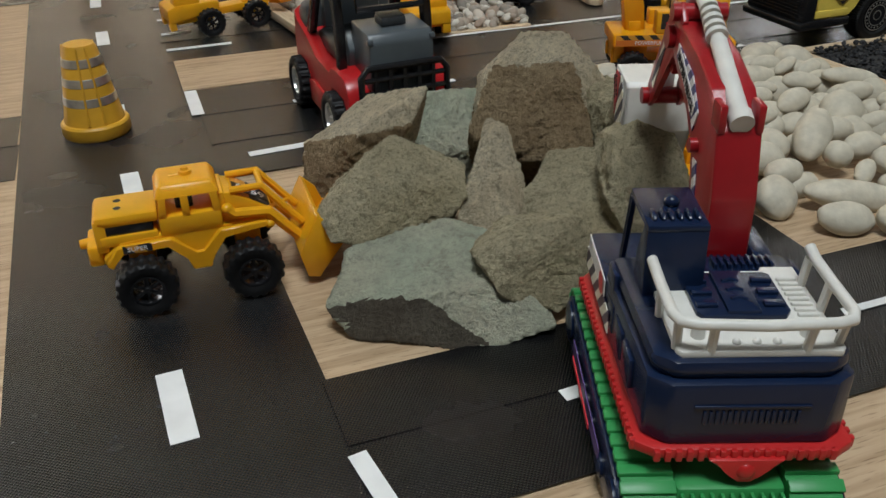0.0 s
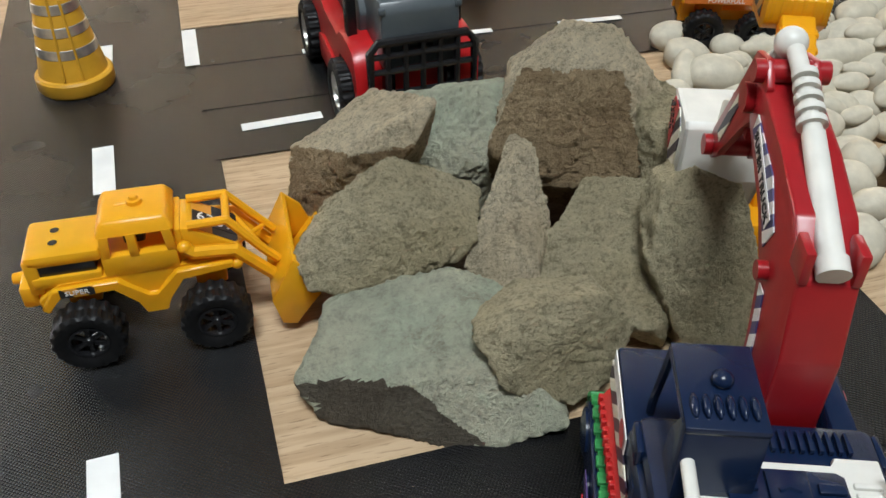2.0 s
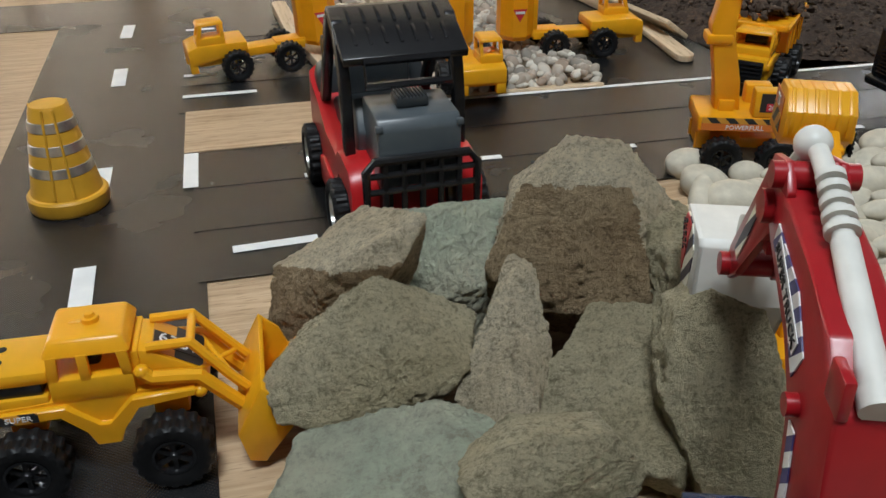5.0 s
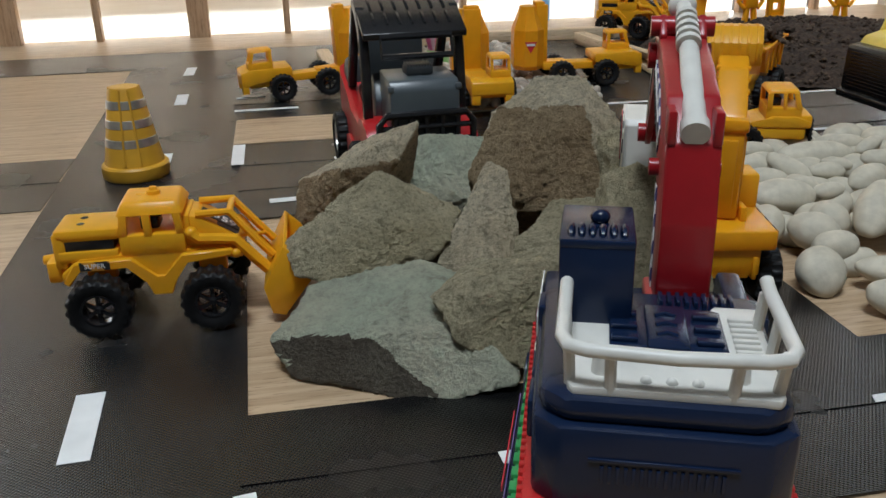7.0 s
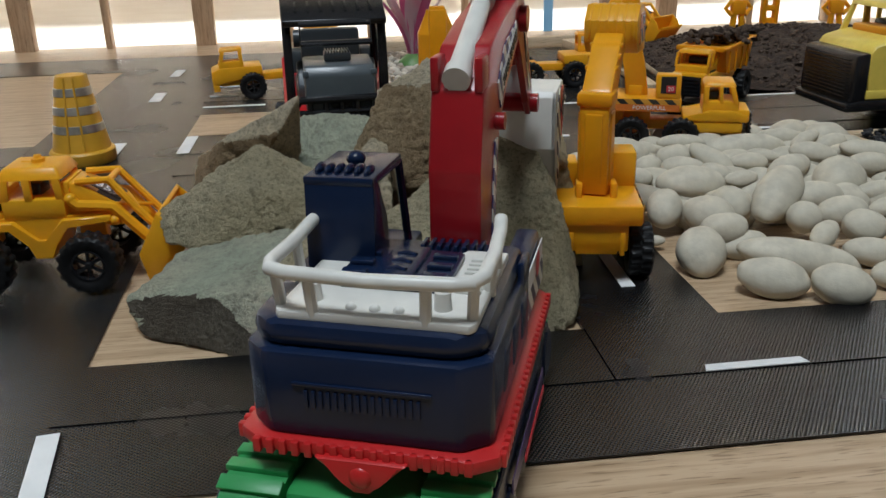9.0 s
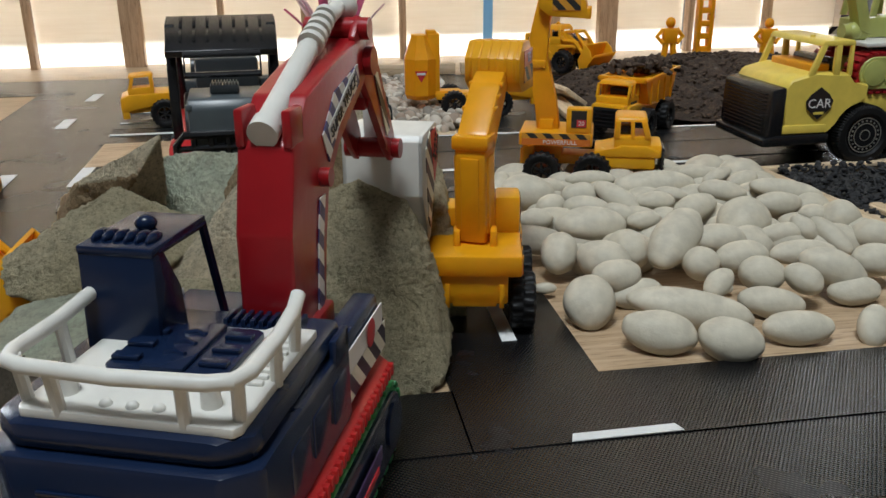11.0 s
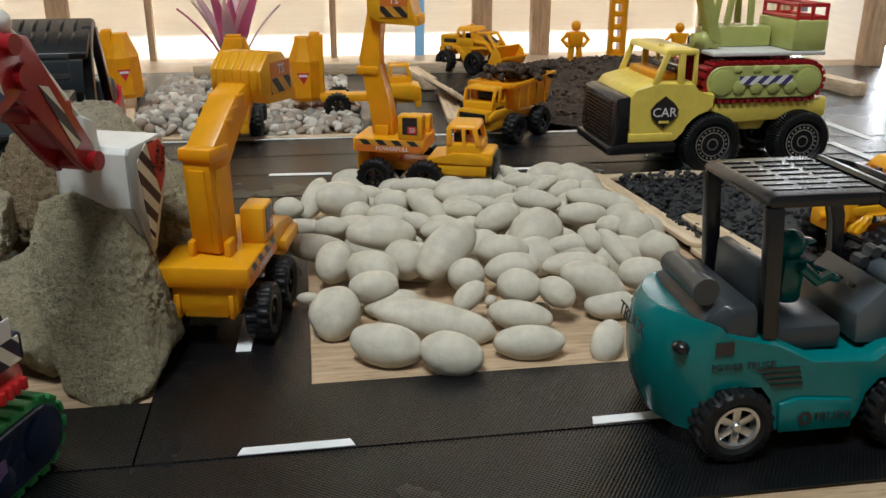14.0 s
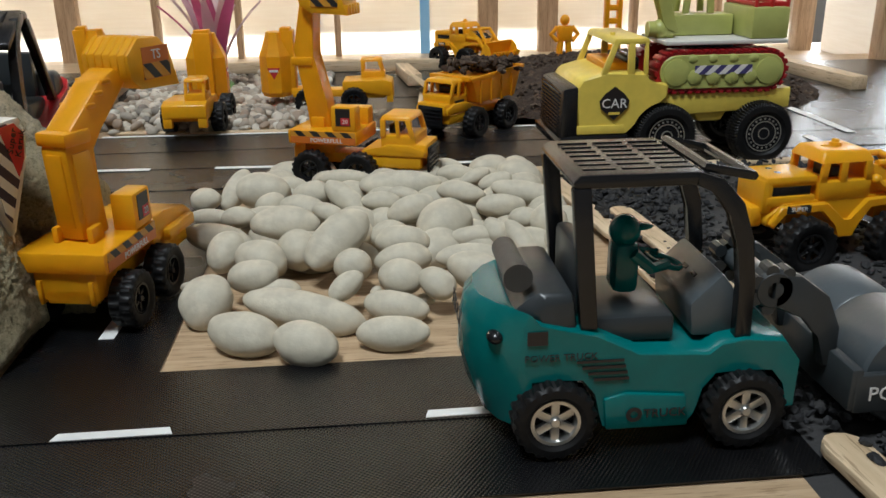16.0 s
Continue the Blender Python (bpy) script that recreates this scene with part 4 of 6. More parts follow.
        if upright:
            prism(bm, [(-0.0255, 0.028), (-0.0140, 0.028), (-0.0160, 0.042), (-0.0225, 0.064), (-0.0195, 0.088), (-0.0265, 0.092), (-0.0320, 0.066), (-0.0270, 0.042)], "y", -0.0050, 0.0050, 0.0010)
        else:
            prism(bm, [(-0.0265, 0.028), (-0.0145, 0.028), (-0.0160, 0.040), (-0.0175, 0.056), (-0.0125, 0.062), (0.0030, 0.074), (-0.0020, 0.079), (-0.0100, 0.0755), (-0.0250, 0.063), (-0.0282, 0.057)], "y", -0.0050, 0.0050, 0.0010)
        place = I4 if upright else lift
        part("boom", bm, AMBER, e, at=place)
        part("boom_collar", box(B(), (-0.0275 if upright else -0.0230, 0, 0.0605), (0.0115, 0.0118, 0.0045), 0.0010), AMBER, e, at=place)
        for k in range(0 if upright else 3):
            part("boom_rib", box(B(), (-0.0150 + 0.0040 * k, 0, 0.0690 + 0.0032 * k), (0.004, 0.0112, 0.0016), 0.0005), AMBER, e, at=place)
        for s in (-1, 1) if not upright else ():
            part("boom_panel", prism(B(), [(-0.0245, 0.0310), (-0.0165, 0.0310), (-0.0175, 0.0400), (-0.0190, 0.0560), (-0.0262, 0.0560)], "y", s * 0.0048, s * 0.0056, 0.0003), AMBER, e, at=place)
        if not upright:
            part("boom_panel", box(B(), (0, 0, 0), (0.0010, 0.0058, 0.0240), 0.0004), AMBER, e, at=place @ pose(-0.0275, 0, 0.0440, 0, -4, 0))
        bm = B()
        prof = [(0.0230, 0.0735), (0.0210, 0.0820), (0.0155, 0.0870), (0.0055, 0.0875), (-0.0005, 0.0825), (0.0000, 0.0750), (0.0050, 0.0710), (0.0075, 0.0723), (0.0025, 0.0765), (0.0023, 0.0815), (0.0065, 0.0857), (0.0150, 0.0852), (0.0195, 0.0810), (0.0213, 0.0735)]
        prism(bm, prof, "y", -0.0090, 0.0090, 0.0003)
        for s in (-1, 1):
            prism(bm, [(0.0230, 0.0735), (0.0210, 0.0820), (0.0155, 0.0870), (0.0055, 0.0875), (-0.0005, 0.0825), (0.0000, 0.0750), (0.0050, 0.0710), (0.0245, 0.0700)], "y", s * 0.0092, s * 0.0081, 0.0004)
        for k in range(5):
            box(bm, (0.0235, -0.0072 + 0.0036 * k, 0.0723), (0.0022, 0.0020, 0.0050), 0.0004)
        part("bucket", bm, mat, e, at=lift)
        rib = prism(B(), [(0.0005, 0.0760), (0.0002, 0.0825), (0.0058, 0.0872), (0.0150, 0.0868), (0.0150, 0.0872), (0.0054, 0.0878), (-0.0008, 0.0828), (-0.0006, 0.0760)], "y", -0.0006, 0.0006, 0.0003)
        rib = soft_mesh(rib, "bucket_rib", mat)
        for k in range(6):
            part("bucket_rib", rib, None, e, at=lift @ Matrix.Translation((0, -0.0075 + 0.0030 * k, 0)))
        for s in (-1, 1):
            at = lift @ pose(0.0130, s * 0.0094, 0.0790, 90, 0, 0 if s < 0 else 180)
            part("bucket_sticker", box(B(), (0, 0, 0), (0.0135, 0.0105, 0.0002), 0, at), STICKER_ORANGE, e)
            part("bucket_stripe", box(B(), (0, 0, 0), (0.0135, 0.0050, 0.0002), 0, at @ pose(0, -0.0025, 0.0002)), HAZARD, e)
            lettering("bucket_lettering", "TS", 0.0045, STICKER_PALE, e, at @ pose(0, 0.0025, 0.0003))
    elif kind == "dump":
        bm = B()
        prism(bm, [(-0.030, 0.0205), (0.010, 0.0205), (0.015, 0.0345), (-0.037, 0.0365)], "y", -0.0155, 0.0155, 0.0008)
        part("tub", bm, AMBER, e)
        bm = B()
        for s in (-1, 1):
            prism(bm, [(-0.038, 0.0355), (0.017, 0.0340), (0.018, 0.0365), (-0.040, 0.0390)], "y", s * 0.0165, s * 0.0145, 0.0003)
            for k in range(4):
                box(bm, (-0.026 + 0.011 * k, s * 0.0158, 0.0275), (0.0015, 0.0014, 0.015), 0.0002)
        box(bm, (0.0165, 0, 0.0360), (0.0045, 0.031, 0.003), 0.0003)
        box(bm, (-0.0385, 0, 0.0375), (0.002, 0.031, 0.003), 0.0003)
        part("tub_rim", bm, AMBER, e)
        for s in (-1, 1):
            part("door_bars", box(B(), (0.0225, s * 0.0109, 0.0225), (0.009, 0.0002, 0.0030), 0), STICKER_DARK, e)
    else:
        # mixer: a faceted upright drum over the tail, with its neck plate in front
        part("rear_frame", box(B(), (-0.030, 0, 0.0150), (0.032, 0.013, 0.0045), 0.0008), AMBER, e)
        bm = lathe(B(), [(0, 0.0120), (0.0115, 0.0120), (0.0132, 0.0150), (0.0132, 0.0400), (0.0075, 0.0535), (0.0070, 0.0560), (0, 0.0560)], 8, pose(-0.0428, 0, 0, 0, 0, 22.5) )
        for v in bm.verts:
            v.co.y *= 1.08
            v.co.x = -0.0428 + (v.co.x + 0.0428) * 0.90
        part("drum", bm, AMBER, e, angle=20)
        bm = box(B(), (-0.0335, 0, 0.0350), (0.0085, 0.0120, 0.0440), 0.0010)
        box(bm, (-0.0350, 0, 0.0572), (0.0070, 0.0105, 0.0035), 0.0007)
        part("neck_plate", bm, AMBER, e)
        for s in (-1, 1):
            prism_b = prism(B(), [(-0.0475, 0.0325), (-0.0385, 0.0325), (-0.0430, 0.0245)], "y", s * 0.0131, s * 0.0134, 0)
            part("badge", prism_b, STICKER_RED, e)
            part("badge_bar", box(B(), (-0.0430, s * 0.0136, 0.0305), (0.006, 0.0002, 0.0016), 0), STICKER_PALE, e)
    return e


yexc = truck(pose(0.2120, 0.2715, 0.0010, 0, 0, 78), "yellow toy truck excavator with a raised boom beside the pebbles", "excavator", "wheeled_excavator", cab=False)
exc2 = truck(pose(0.2985, 0.4120, 0.0014, 0, 0, -20), "yellow toy truck excavator on the far road", "excavator", "excavator_truck", upright=True)
dump = truck(pose(0.366, 0.525, 0.0014, 0, 0, 226), "yellow toy dump truck heaped with soil", "dump", "dump_truck")
mixer = truck(pose(0.283, 0.606, 0.0016, 0, 0, -4), "yellow toy mixer truck beside the fine gravel", "mixer", "mixer_truck")
m2 = copy_thing(mixer, pose(0.1930, 0.553, 0.003, 0, 0, -92))
tagged(m2, label="yellow toy mixer truck backed onto the fine gravel")
m3 = copy_thing(mixer, pose(0.0745, 0.618, 0.0020, 0, 3, 188))
tagged(m3, label="yellow toy mixer truck with its cab on the long road")


# ---- tracked excavator: navy body, red boom, green tracks ----
def stadium(x0, x1, r, zc, n=8):
    pts = [(x1 + r * math.sin(a), zc - r * math.cos(a)) for a in (math.pi * k / n for k in range(n + 1))]
    pts += [(x0 - r * math.sin(a), zc + r * math.cos(a)) for a in (math.pi * k / n for k in range(n + 1))]
    return pts


def crawler_track(e, y0, y1, x0, x1, r, zc, pads, belt_mat, frame_mat, sticker=None):
    """One crawler track between y0 (inner) and y1 (outer): belt with pads, side frame and rollers."""
    s = 1 if y1 > y0 else -1
    belt = part("track_belt", prism(B(), stadium(x0, x1, r * 0.93, zc), "y", y0, y1 - s * 0.0006, 0), belt_mat, e)
    length = 2 * (x1 - x0) + 2 * math.pi * r
    pm = soft_mesh(box(B(), (0, 0, 0), (length / pads * 0.62, abs(y1 - y0), r * 0.13), r * 0.02), "track_pad", belt_mat)
    for k in range(pads):
        d = length * k / pads
        if d < x1 - x0:
            m = pose(x0 + d, (y0 + y1) / 2, zc + r * 0.95)
        elif d < x1 - x0 + math.pi * r:
            a = (d - (x1 - x0)) / r
            m = pose(x1 + r * 0.95 * math.sin(a), (y0 + y1) / 2, zc + r * 0.95 * math.cos(a), 0, math.degrees(a), 0)
        elif d < 2 * (x1 - x0) + math.pi * r:
            m = pose(x1 - (d - (x1 - x0) - math.pi * r), (y0 + y1) / 2, zc - r * 0.95)
        else:
            a = (d - 2 * (x1 - x0) - math.pi * r) / r
            m = pose(x0 - r * 0.95 * math.sin(a), (y0 + y1) / 2, zc - r * 0.95 * math.cos(a), 0, math.degrees(a), 0)
        part("track_pad", pm, None, belt, at=m)
    fr = part("track_frame", prism(B(), stadium(x0, x1, r * 0.78, zc), "y", y1 - s * 0.002, y1 + s * 0.0006, 0.0004), frame_mat, e)
    n = 6
    for k in range(n):
        x = x0 + (x1 - x0) * k / (n - 1)
        big = k in (0, n - 1)
        bm = lathe(B(), [(0, 0.0012), (r * (0.34 if big else 0.22), 0.0012), (r * (0.62 if big else 0.34), 0.0006), (r * (0.62 if big else 0.34), -0.001)], 16, pose(x, y1 + s * 0.0006, zc - (0 if big else r * 0.25), -90 * s, 0, 0))
        part("roller", bm, frame_mat, fr)
    if sticker:
        part("track_sticker", box(B(), ((x0 + x1) / 2, y1 + s * 0.0016, zc + r * 0.1), ((x1 - x0) * 0.62, 0.0003, r * 0.42), 0), sticker, fr, "striped sticker on the track frame")
    return belt


def blue_excavator(m):
    e = thing("tracked_excavator", m, "navy blue toy excavator with red boom and green tracks", "toy excavator")
    for s in (-1, 1):
        crawler_track(e, s * 0.0130, s * 0.0258, -0.036, 0.0395, 0.0102, 0.0105, 44, GREEN, NAVY, STICKER_PURPLE)
        part("track_bars", box(B(), (0.004, s * 0.0284, 0.0115), (0.030, 0.0003, 0.0016), 0), STICKER_RED, e)
    bm = box(B(), (0.001, 0, 0.0130), (0.084, 0.026, 0.012), 0.002)
    for k in range(11):
        box(bm, (-0.042, -0.0115 + 0.0023 * k, 0.0125), (0.0020, 0.0009, 0.011), 0.0002)
    part("under_frame", bm, GREEN, e)
    part("turntable", rod(B(), (0.004, 0, 0.018), (0.004, 0, 0.0245), 0.016, n=32), GREEN, e)
    # scalloped red skirt
    skirt = [(-0.0392, -0.0230), (-0.0362, -0.0275), (0.036, -0.0270), (0.0415, -0.022), (0.0415, 0.020), (0.036, 0.0245), (-0.0355, 0.0225), (-0.0385, 0.018)]
    sk = part("skirt", prism(B(), skirt, "z", 0.0262, 0.0290, 0.0006), BRIGHTRED, e)
    tooth = soft_mesh(box(B(), (0, 0, 0), (0.0015, 0.0015, 0.0030), 0.0003), "skirt_tooth", BRIGHTRED)
    for k in range(29):
        part("skirt_tooth", tooth, None, sk, at=pose(-0.0345 + 0.0025 * k, 0.0226 + 0.0020 * k / 28, 0.0275))
        part("skirt_tooth", tooth, None, sk, at=pose(-0.0345 + 0.0025 * k, -0.0276 + 0.0005 * k / 28, 0.0275))
    for k in range(17):
        part("skirt_tooth", tooth, None, sk, at=pose(-0.0387, -0.0222 + 0.0025 * k, 0.0275))
    bm = prism(B(), [(-0.0115, 0.0272), (0.0065, 0.0272), (0.0020, 0.0242), (0.0005, 0.0227), (-0.0007, 0.0204), (-0.0043, 0.0204), (-0.0055, 0.0227), (-0.0070, 0.0242)], "x", -0.0405, -0.0380, 0.0006)
    ball(bm, (-0.0400, -0.0025, 0.0238), 0.0024, (0.6, 1, 1), 12)
    part("tail_badge", bm, BRIGHTRED, e)
    # rear engine house
    foot = [(-0.0370, -0.0205), (-0.0330, -0.0258), (0.012, -0.0255), (0.012, 0.0225), (-0.0330, 0.0208), (-0.0370, 0.0158)]
    bm = prism(B(), foot, "z", 0.0288, 0.0462, 0.0012)
    prism(bm, [(x * 0.955, y * 0.955) for x, y in foot], "z", 0.0460, 0.0512, 0.0022)
    part("engine_house", bm, NAVY, e)
    bm = B()
    for k in range(16):
        box(bm, (-0.0372, -0.0130 + 0.0014 * k, 0.0372), (0.0006, 0.0007, 0.0036), 0.0001)
    box(bm, (-0.0372, -0.0025, 0.0402), (0.0006, 0.026, 0.0007), 0.0001)
    part("rear_vent", bm, NAVY, e, kind="stuff")
    for s in (-1, 1):
        bm = B()
        for x, w in ((-0.018, 0.009), (-0.007, 0.009), (0.004, 0.008)):
            box(bm, (x, s * 0.0235 - 0.0018, 0.0378), (w, 0.0014, 0.0085), 0.0005)
        box(bm, (0.0065, s * 0.0232 - 0.0018, 0.0470), (0.008, 0.0016, 0.006), 0.0006)
        part("side_panel", bm, NAVY, e)
    # front decks either side of the boom
    part("front_deck", box(B(), (0.0255, -0.0012, 0.0350), (0.030, 0.0475, 0.0072), 0.001), NAVY, e)
    part("side_box", box(B(), (0.0245, -0.0218, 0.0400), (0.028, 0.0062, 0.0125), 0.0012, taper=(0.8, 0.9)), NAVY, e)
    part("side_box", box(B(), (0.0245, 0.0140, 0.0385), (0.028, 0.0168, 0.0090), 0.0010), NAVY, e)
    for s in (-1, 1):
        at = pose(0.0205, s * 0.0240 - 0.0012, 0.0352, 90, 0, 0 if s < 0 else 180)
        part("stripe_sticker", box(B(), (0, 0, 0), (0.036, 0.0062, 0.0003), 0, at), HAZARD_PALE, e, "pale and purple striped sticker")
        part("curve_sticker", box(B(), (0.003 * -s, 0.0058, 0), (0.026, 0.0050, 0.0003), 0, at @ pose(0, 0, 0, 0, 0, -12 * s * 0)), STICKER_PALE, e)
        part("spot_sticker", lathe(B(), [(0, 0.0004), (0.0032, 0.0004)], 16, at @ pose(0.006, 0.0055, 0)), STICKER_RED, e)
    bm = B()
    for k in range(9):
        box(bm, (0.0055 + 0.0004, -0.020 + 0.0018 * k + 0.002, 0.0518), (0.005, 0.0009, 0.0016), 0.0002)
    part("deck_ribs", bm, NAVY, e, kind="stuff")
    # white deck with hand rails and a navy hatch
    bm = prism(B(), [(-0.0335, -0.0215), (-0.0320, -0.0225), (0.0020, -0.0225), (0.0020, -0.0140), (-0.0005, -0.0135), (-0.0005, 0.0085), (0.0020, 0.0090), (0.0020, 0.0148), (-0.0320, 0.0148), (-0.0335, 0.0138)], "z", 0.0508, 0.0526, 0.0004)
    for y in (-0.0155, 0.0090):
        rod(bm, (-0.0275, y, 0.0524), (-0.0275, y, 0.0560), 0.0017, 0.0015)
    for y in (-0.008, -0.0035, 0.001):
        ball(bm, (-0.0300, y, 0.0526), 0.0011, n=10)
    for k in range(8):
        box(bm, (-0.020 + 0.0022 * k, -0.0185, 0.0529), (0.0012, 0.0050, 0.0010), 0.0003)
    part("deck_plate", bm, WHITE, e)
    bm = prism(B(), [(-0.0215, -0.0130), (-0.0195, -0.0145), (-0.0035, -0.0145), (-0.0025, -0.0130), (-0.0025, 0.0060), (-0.0035, 0.0074), (-0.0195, 0.0074), (-0.0215, 0.0060)], "z", 0.0526, 0.0539, 0.0003)
    hatch = part("hatch", bm, NAVY, e)
    part("hatch_panel", box(B(), (-0.0120, -0.0035, 0.0542), (0.0178, 0.0078, 0.0012), 0.0004), NAVY, hatch)
    for y in (-0.0113, 0.0045):
        for x in (-0.0172, -0.0120, -0.0068):
            part("hatch_slot", box(B(), (x, y, 0.0543), (0.0022, 0.0050, 0.0010), 0.0003), NAVY, hatch)
    for x in (-0.016, -0.012, -0.008):
        part("hatch_grip", tube(B(), [(x, -0.0055, 0.0548), (x + 0.0008, -0.0035, 0.0550), (x, -0.0015, 0.0548)], 0.0005, 6), NAVY, hatch)
    zr = 0.0604
    rail = [(-0.0040, 0.0158, zr + 0.0022), (-0.0075, 0.0160, zr + 0.0008), (-0.0180, 0.0160, zr), (-0.0295, 0.0160, zr), (-0.0328, 0.0148, zr), (-0.0340, 0.0115, zr), (-0.0345, -0.0035, zr - 0.0003), (-0.0342, -0.0185, zr), (-0.0330, -0.0220, zr), (-0.0298, -0.0234, zr), (-0.0180, -0.0232, zr), (-0.0090, -0.0226, zr + 0.0008), (-0.0055, -0.0222, zr + 0.0022)]
    part("hand_rail", tube(B(), rail, 0.00135, 10), WHITE, e)
    for x, y in ((-0.0055, 0.0156), (-0.0180, 0.0158), (-0.0335, 0.0075), (-0.0335, -0.0140), (-0.0180, -0.0228), (-0.0070, -0.0220), (-0.0310, 0.0148), (-0.0312, -0.0220)):
        part("rail_post", rod(B(), (x * 0.97, y * 0.97, 0.0515), (x, y, zr), 0.0011, 0.0011, 8), WHITE, e)
    # cab
    y0, y1 = 0.0030, 0.0178
    bm = B()
    prism(bm, [(-0.0092, 0.0440), (-0.0078, 0.0690), (-0.0040, 0.0690), (0.0010, 0.0600), (0.0030, 0.0440)], "y", y0, y1, 0.0006)
    for y in (y0 + 0.0008, y1 - 0.0008):
        tube(bm, [(0.0190, y, 0.0370), (0.0185, y, 0.0470), (0.0125, y, 0.0685)], 0.0010, 6)
        tube(bm, [(-0.0055, y, 0.0690), (0.0125, y, 0.0685)], 0.0010, 6)
    box(bm, (0.0025, (y0 + y1) / 2, 0.0692), (0.0210, y1 - y0, 0.0018), 0.0005)
    for k in range(6):
        ball(bm, (-0.0030, y0 + 0.0022 + 0.0021 * k, 0.0704), 0.0011, (2.6, 0.8, 1.2), 10)
    ball(bm, (0.0030, 0.0100, 0.0712), 0.0021, (1, 1, 0.8), 12)
    part("cab", bm, NAVY, e)
    part("seat", box(B(), (0.0065, 0.0095, 0.0420), (0.006, 0.007, 0.008), 0.001), RED, e)
    # red boom, hollow looking plates with sticker strips
    yb = -0.0088
    bm = prism(B(), [(0.0120, 0.0400), (0.0300, 0.0400), (0.0315, 0.0580), (0.0355, 0.0710), (0.0450, 0.0790), (0.0660, 0.0870), (0.0715, 0.0925), (0.0690, 0.0980), (0.0620, 0.0985), (0.0420, 0.0950), (0.0260, 0.0915), (0.0165, 0.0830), (0.0130, 0.0660)], "y", yb - 0.0058, yb + 0.0058, 0.0008)
    box(bm, (0.0205, yb, 0.0430), (0.021, 0.0150, 0.006), 0.0008)
    for s in (-1, 1):
        box(bm, (0.0195, yb + s * 0.0048, 0.0865), (0.007, 0.0020, 0.0075), 0.0006)
        rod(bm, (0.0315, yb + s * 0.0052, 0.0735), (0.0315, yb + s * 0.0080, 0.0735), 0.0021)
    part("boom", bm, DEEPRED, e)
    for s in (-1, 1):
        yy = yb + s * 0.0060
        at = Matrix(((0.42, 0, 0.91 * -s, 0.0250), (0, 1, 0, yy), (0.907, 0, -0.42, 0.0640), (0, 0, 0, 1)))
        part("boom_sticker", prism(B(), [(0.0245, 0.0460), (0.0280, 0.0460), (0.0298, 0.0600), (0.0325, 0.0695), (0.0290, 0.0695), (0.0265, 0.0600)], "y", yy - s * 0.0001, yy + s * 0.0002, 0), HAZARD_BLUE, e, "blue and white striped sticker")
        part("boom_sticker", prism(B(), [(0.0365, 0.0755), (0.0450, 0.0822), (0.0610, 0.0885), (0.0600, 0.0930), (0.0420, 0.0895), (0.0330, 0.0820)], "y", yy - s * 0.0001, yy + s * 0.0002, 0), HAZARD_BLUE, e, "blue and white striped sticker")
        at = pose(0.0470, yy + s * 0.0004, 0.0858, 90, 0, 0) @ pose(0, 0, 0, 0, 0, 25) if s < 0 else pose(0.0470, yy + s * 0.0004, 0.0858, 90, 0, 180) @ pose(0, 0, 0, 0, 0, -25)
        part("name_plate", box(B(), (0, 0, 0), (0.0225, 0.0040, 0.0002), 0, at), STICKER_PALE, e)
        lettering("name_lettering", "SUPER TRUCK", 0.0034, STICKER_DARK, e, at @ pose(0, 0, 0.0003))
    # white ram with bellows
    bm = rod(B(), (0.0165, yb, 0.0858), (0.0440, yb, 0.0982), 0.0026, 0.0023, 20)
    rod(bm, (0.0158, yb, 0.0855), (0.0190, yb, 0.0869), 0.0031, 0.0031, 20)
    for k in range(5):
        x = 0.0455 + 0.0027 * k
        rod(bm, (x, yb, 0.0989 + 0.0012 * k), (x + 0.0013, yb, 0.0995 + 0.0012 * k), 0.0030 - 0.0001 * k, None, 16)
    tube(bm, [(0.0430, yb, 0.0978), (0.0540, yb, 0.1022), (0.0660, yb, 0.1052)], 0.0019, 12)
    part("boom_ram", bm, WHITE, e)
    ball_b = ball(B(), (0.0700, yb, 0.1050), 0.0036, n=16)
    rod(ball_b, (0.0700, yb, 0.0980), (0.0700, yb, 0.1045), 0.0020)
    part("ram_knob", ball_b, WHITE, e)
    # dipper arm, two plates with a pierced web
    bm = B()
    for s in (-1, 1):
        y = yb + s * 0.0048
        prism(bm, [(0.0600, 0.0990), (0.0650, 0.1035), (0.0735, 0.1015), (0.0780, 0.0930), (0.0940, 0.0700), (0.0955, 0.0640), (0.0915, 0.0620), (0.0850, 0.0670), (0.0720, 0.0830), (0.0630, 0.0900)], "y", y - 0.0009, y + 0.0009, 0.0005)
    box(bm, (0.0800, yb, 0.0815), (0.018, 0.0085, 0.0032), 0.0004, I4)
    for x, z, r in ((0.0685, 0.0925, 0.0034), (0.0655, 0.1005, 0.0026), (0.0925, 0.0655, 0.0028)):
        rod(bm, (x, yb - 0.0078, z), (x, yb + 0.0078, z), r, n=14)
    part("dipper_arm", bm, DEEPRED, e)
    for s in (-1, 1):
        yy = yb + s * 0.0058
        part("arm_sticker", prism(B(), [(0.0740, 0.0895), (0.0780, 0.0885), (0.0885, 0.0720), (0.0855, 0.0705)], "y", yy, yy + s * 0.0002, 0), HAZARD_PALE, e)
    bm = tube(B(), [(0.0710, yb, 0.1045), (0.0820, yb, 0.0935), (0.0970, yb, 0.0750)], 0.0017, 8)
    prism(bm, [(0.0940, 0.0780), (0.1000, 0.0750), (0.1010, 0.0650), (0.0950, 0.0620)], "y", yb - 0.0035, yb + 0.0035, 0.0010)
    part("bucket_link", bm, WHITE, e)
    yb = -0.0092
    ahead = Matrix.Translation((0.0075, 0, 0.0010))
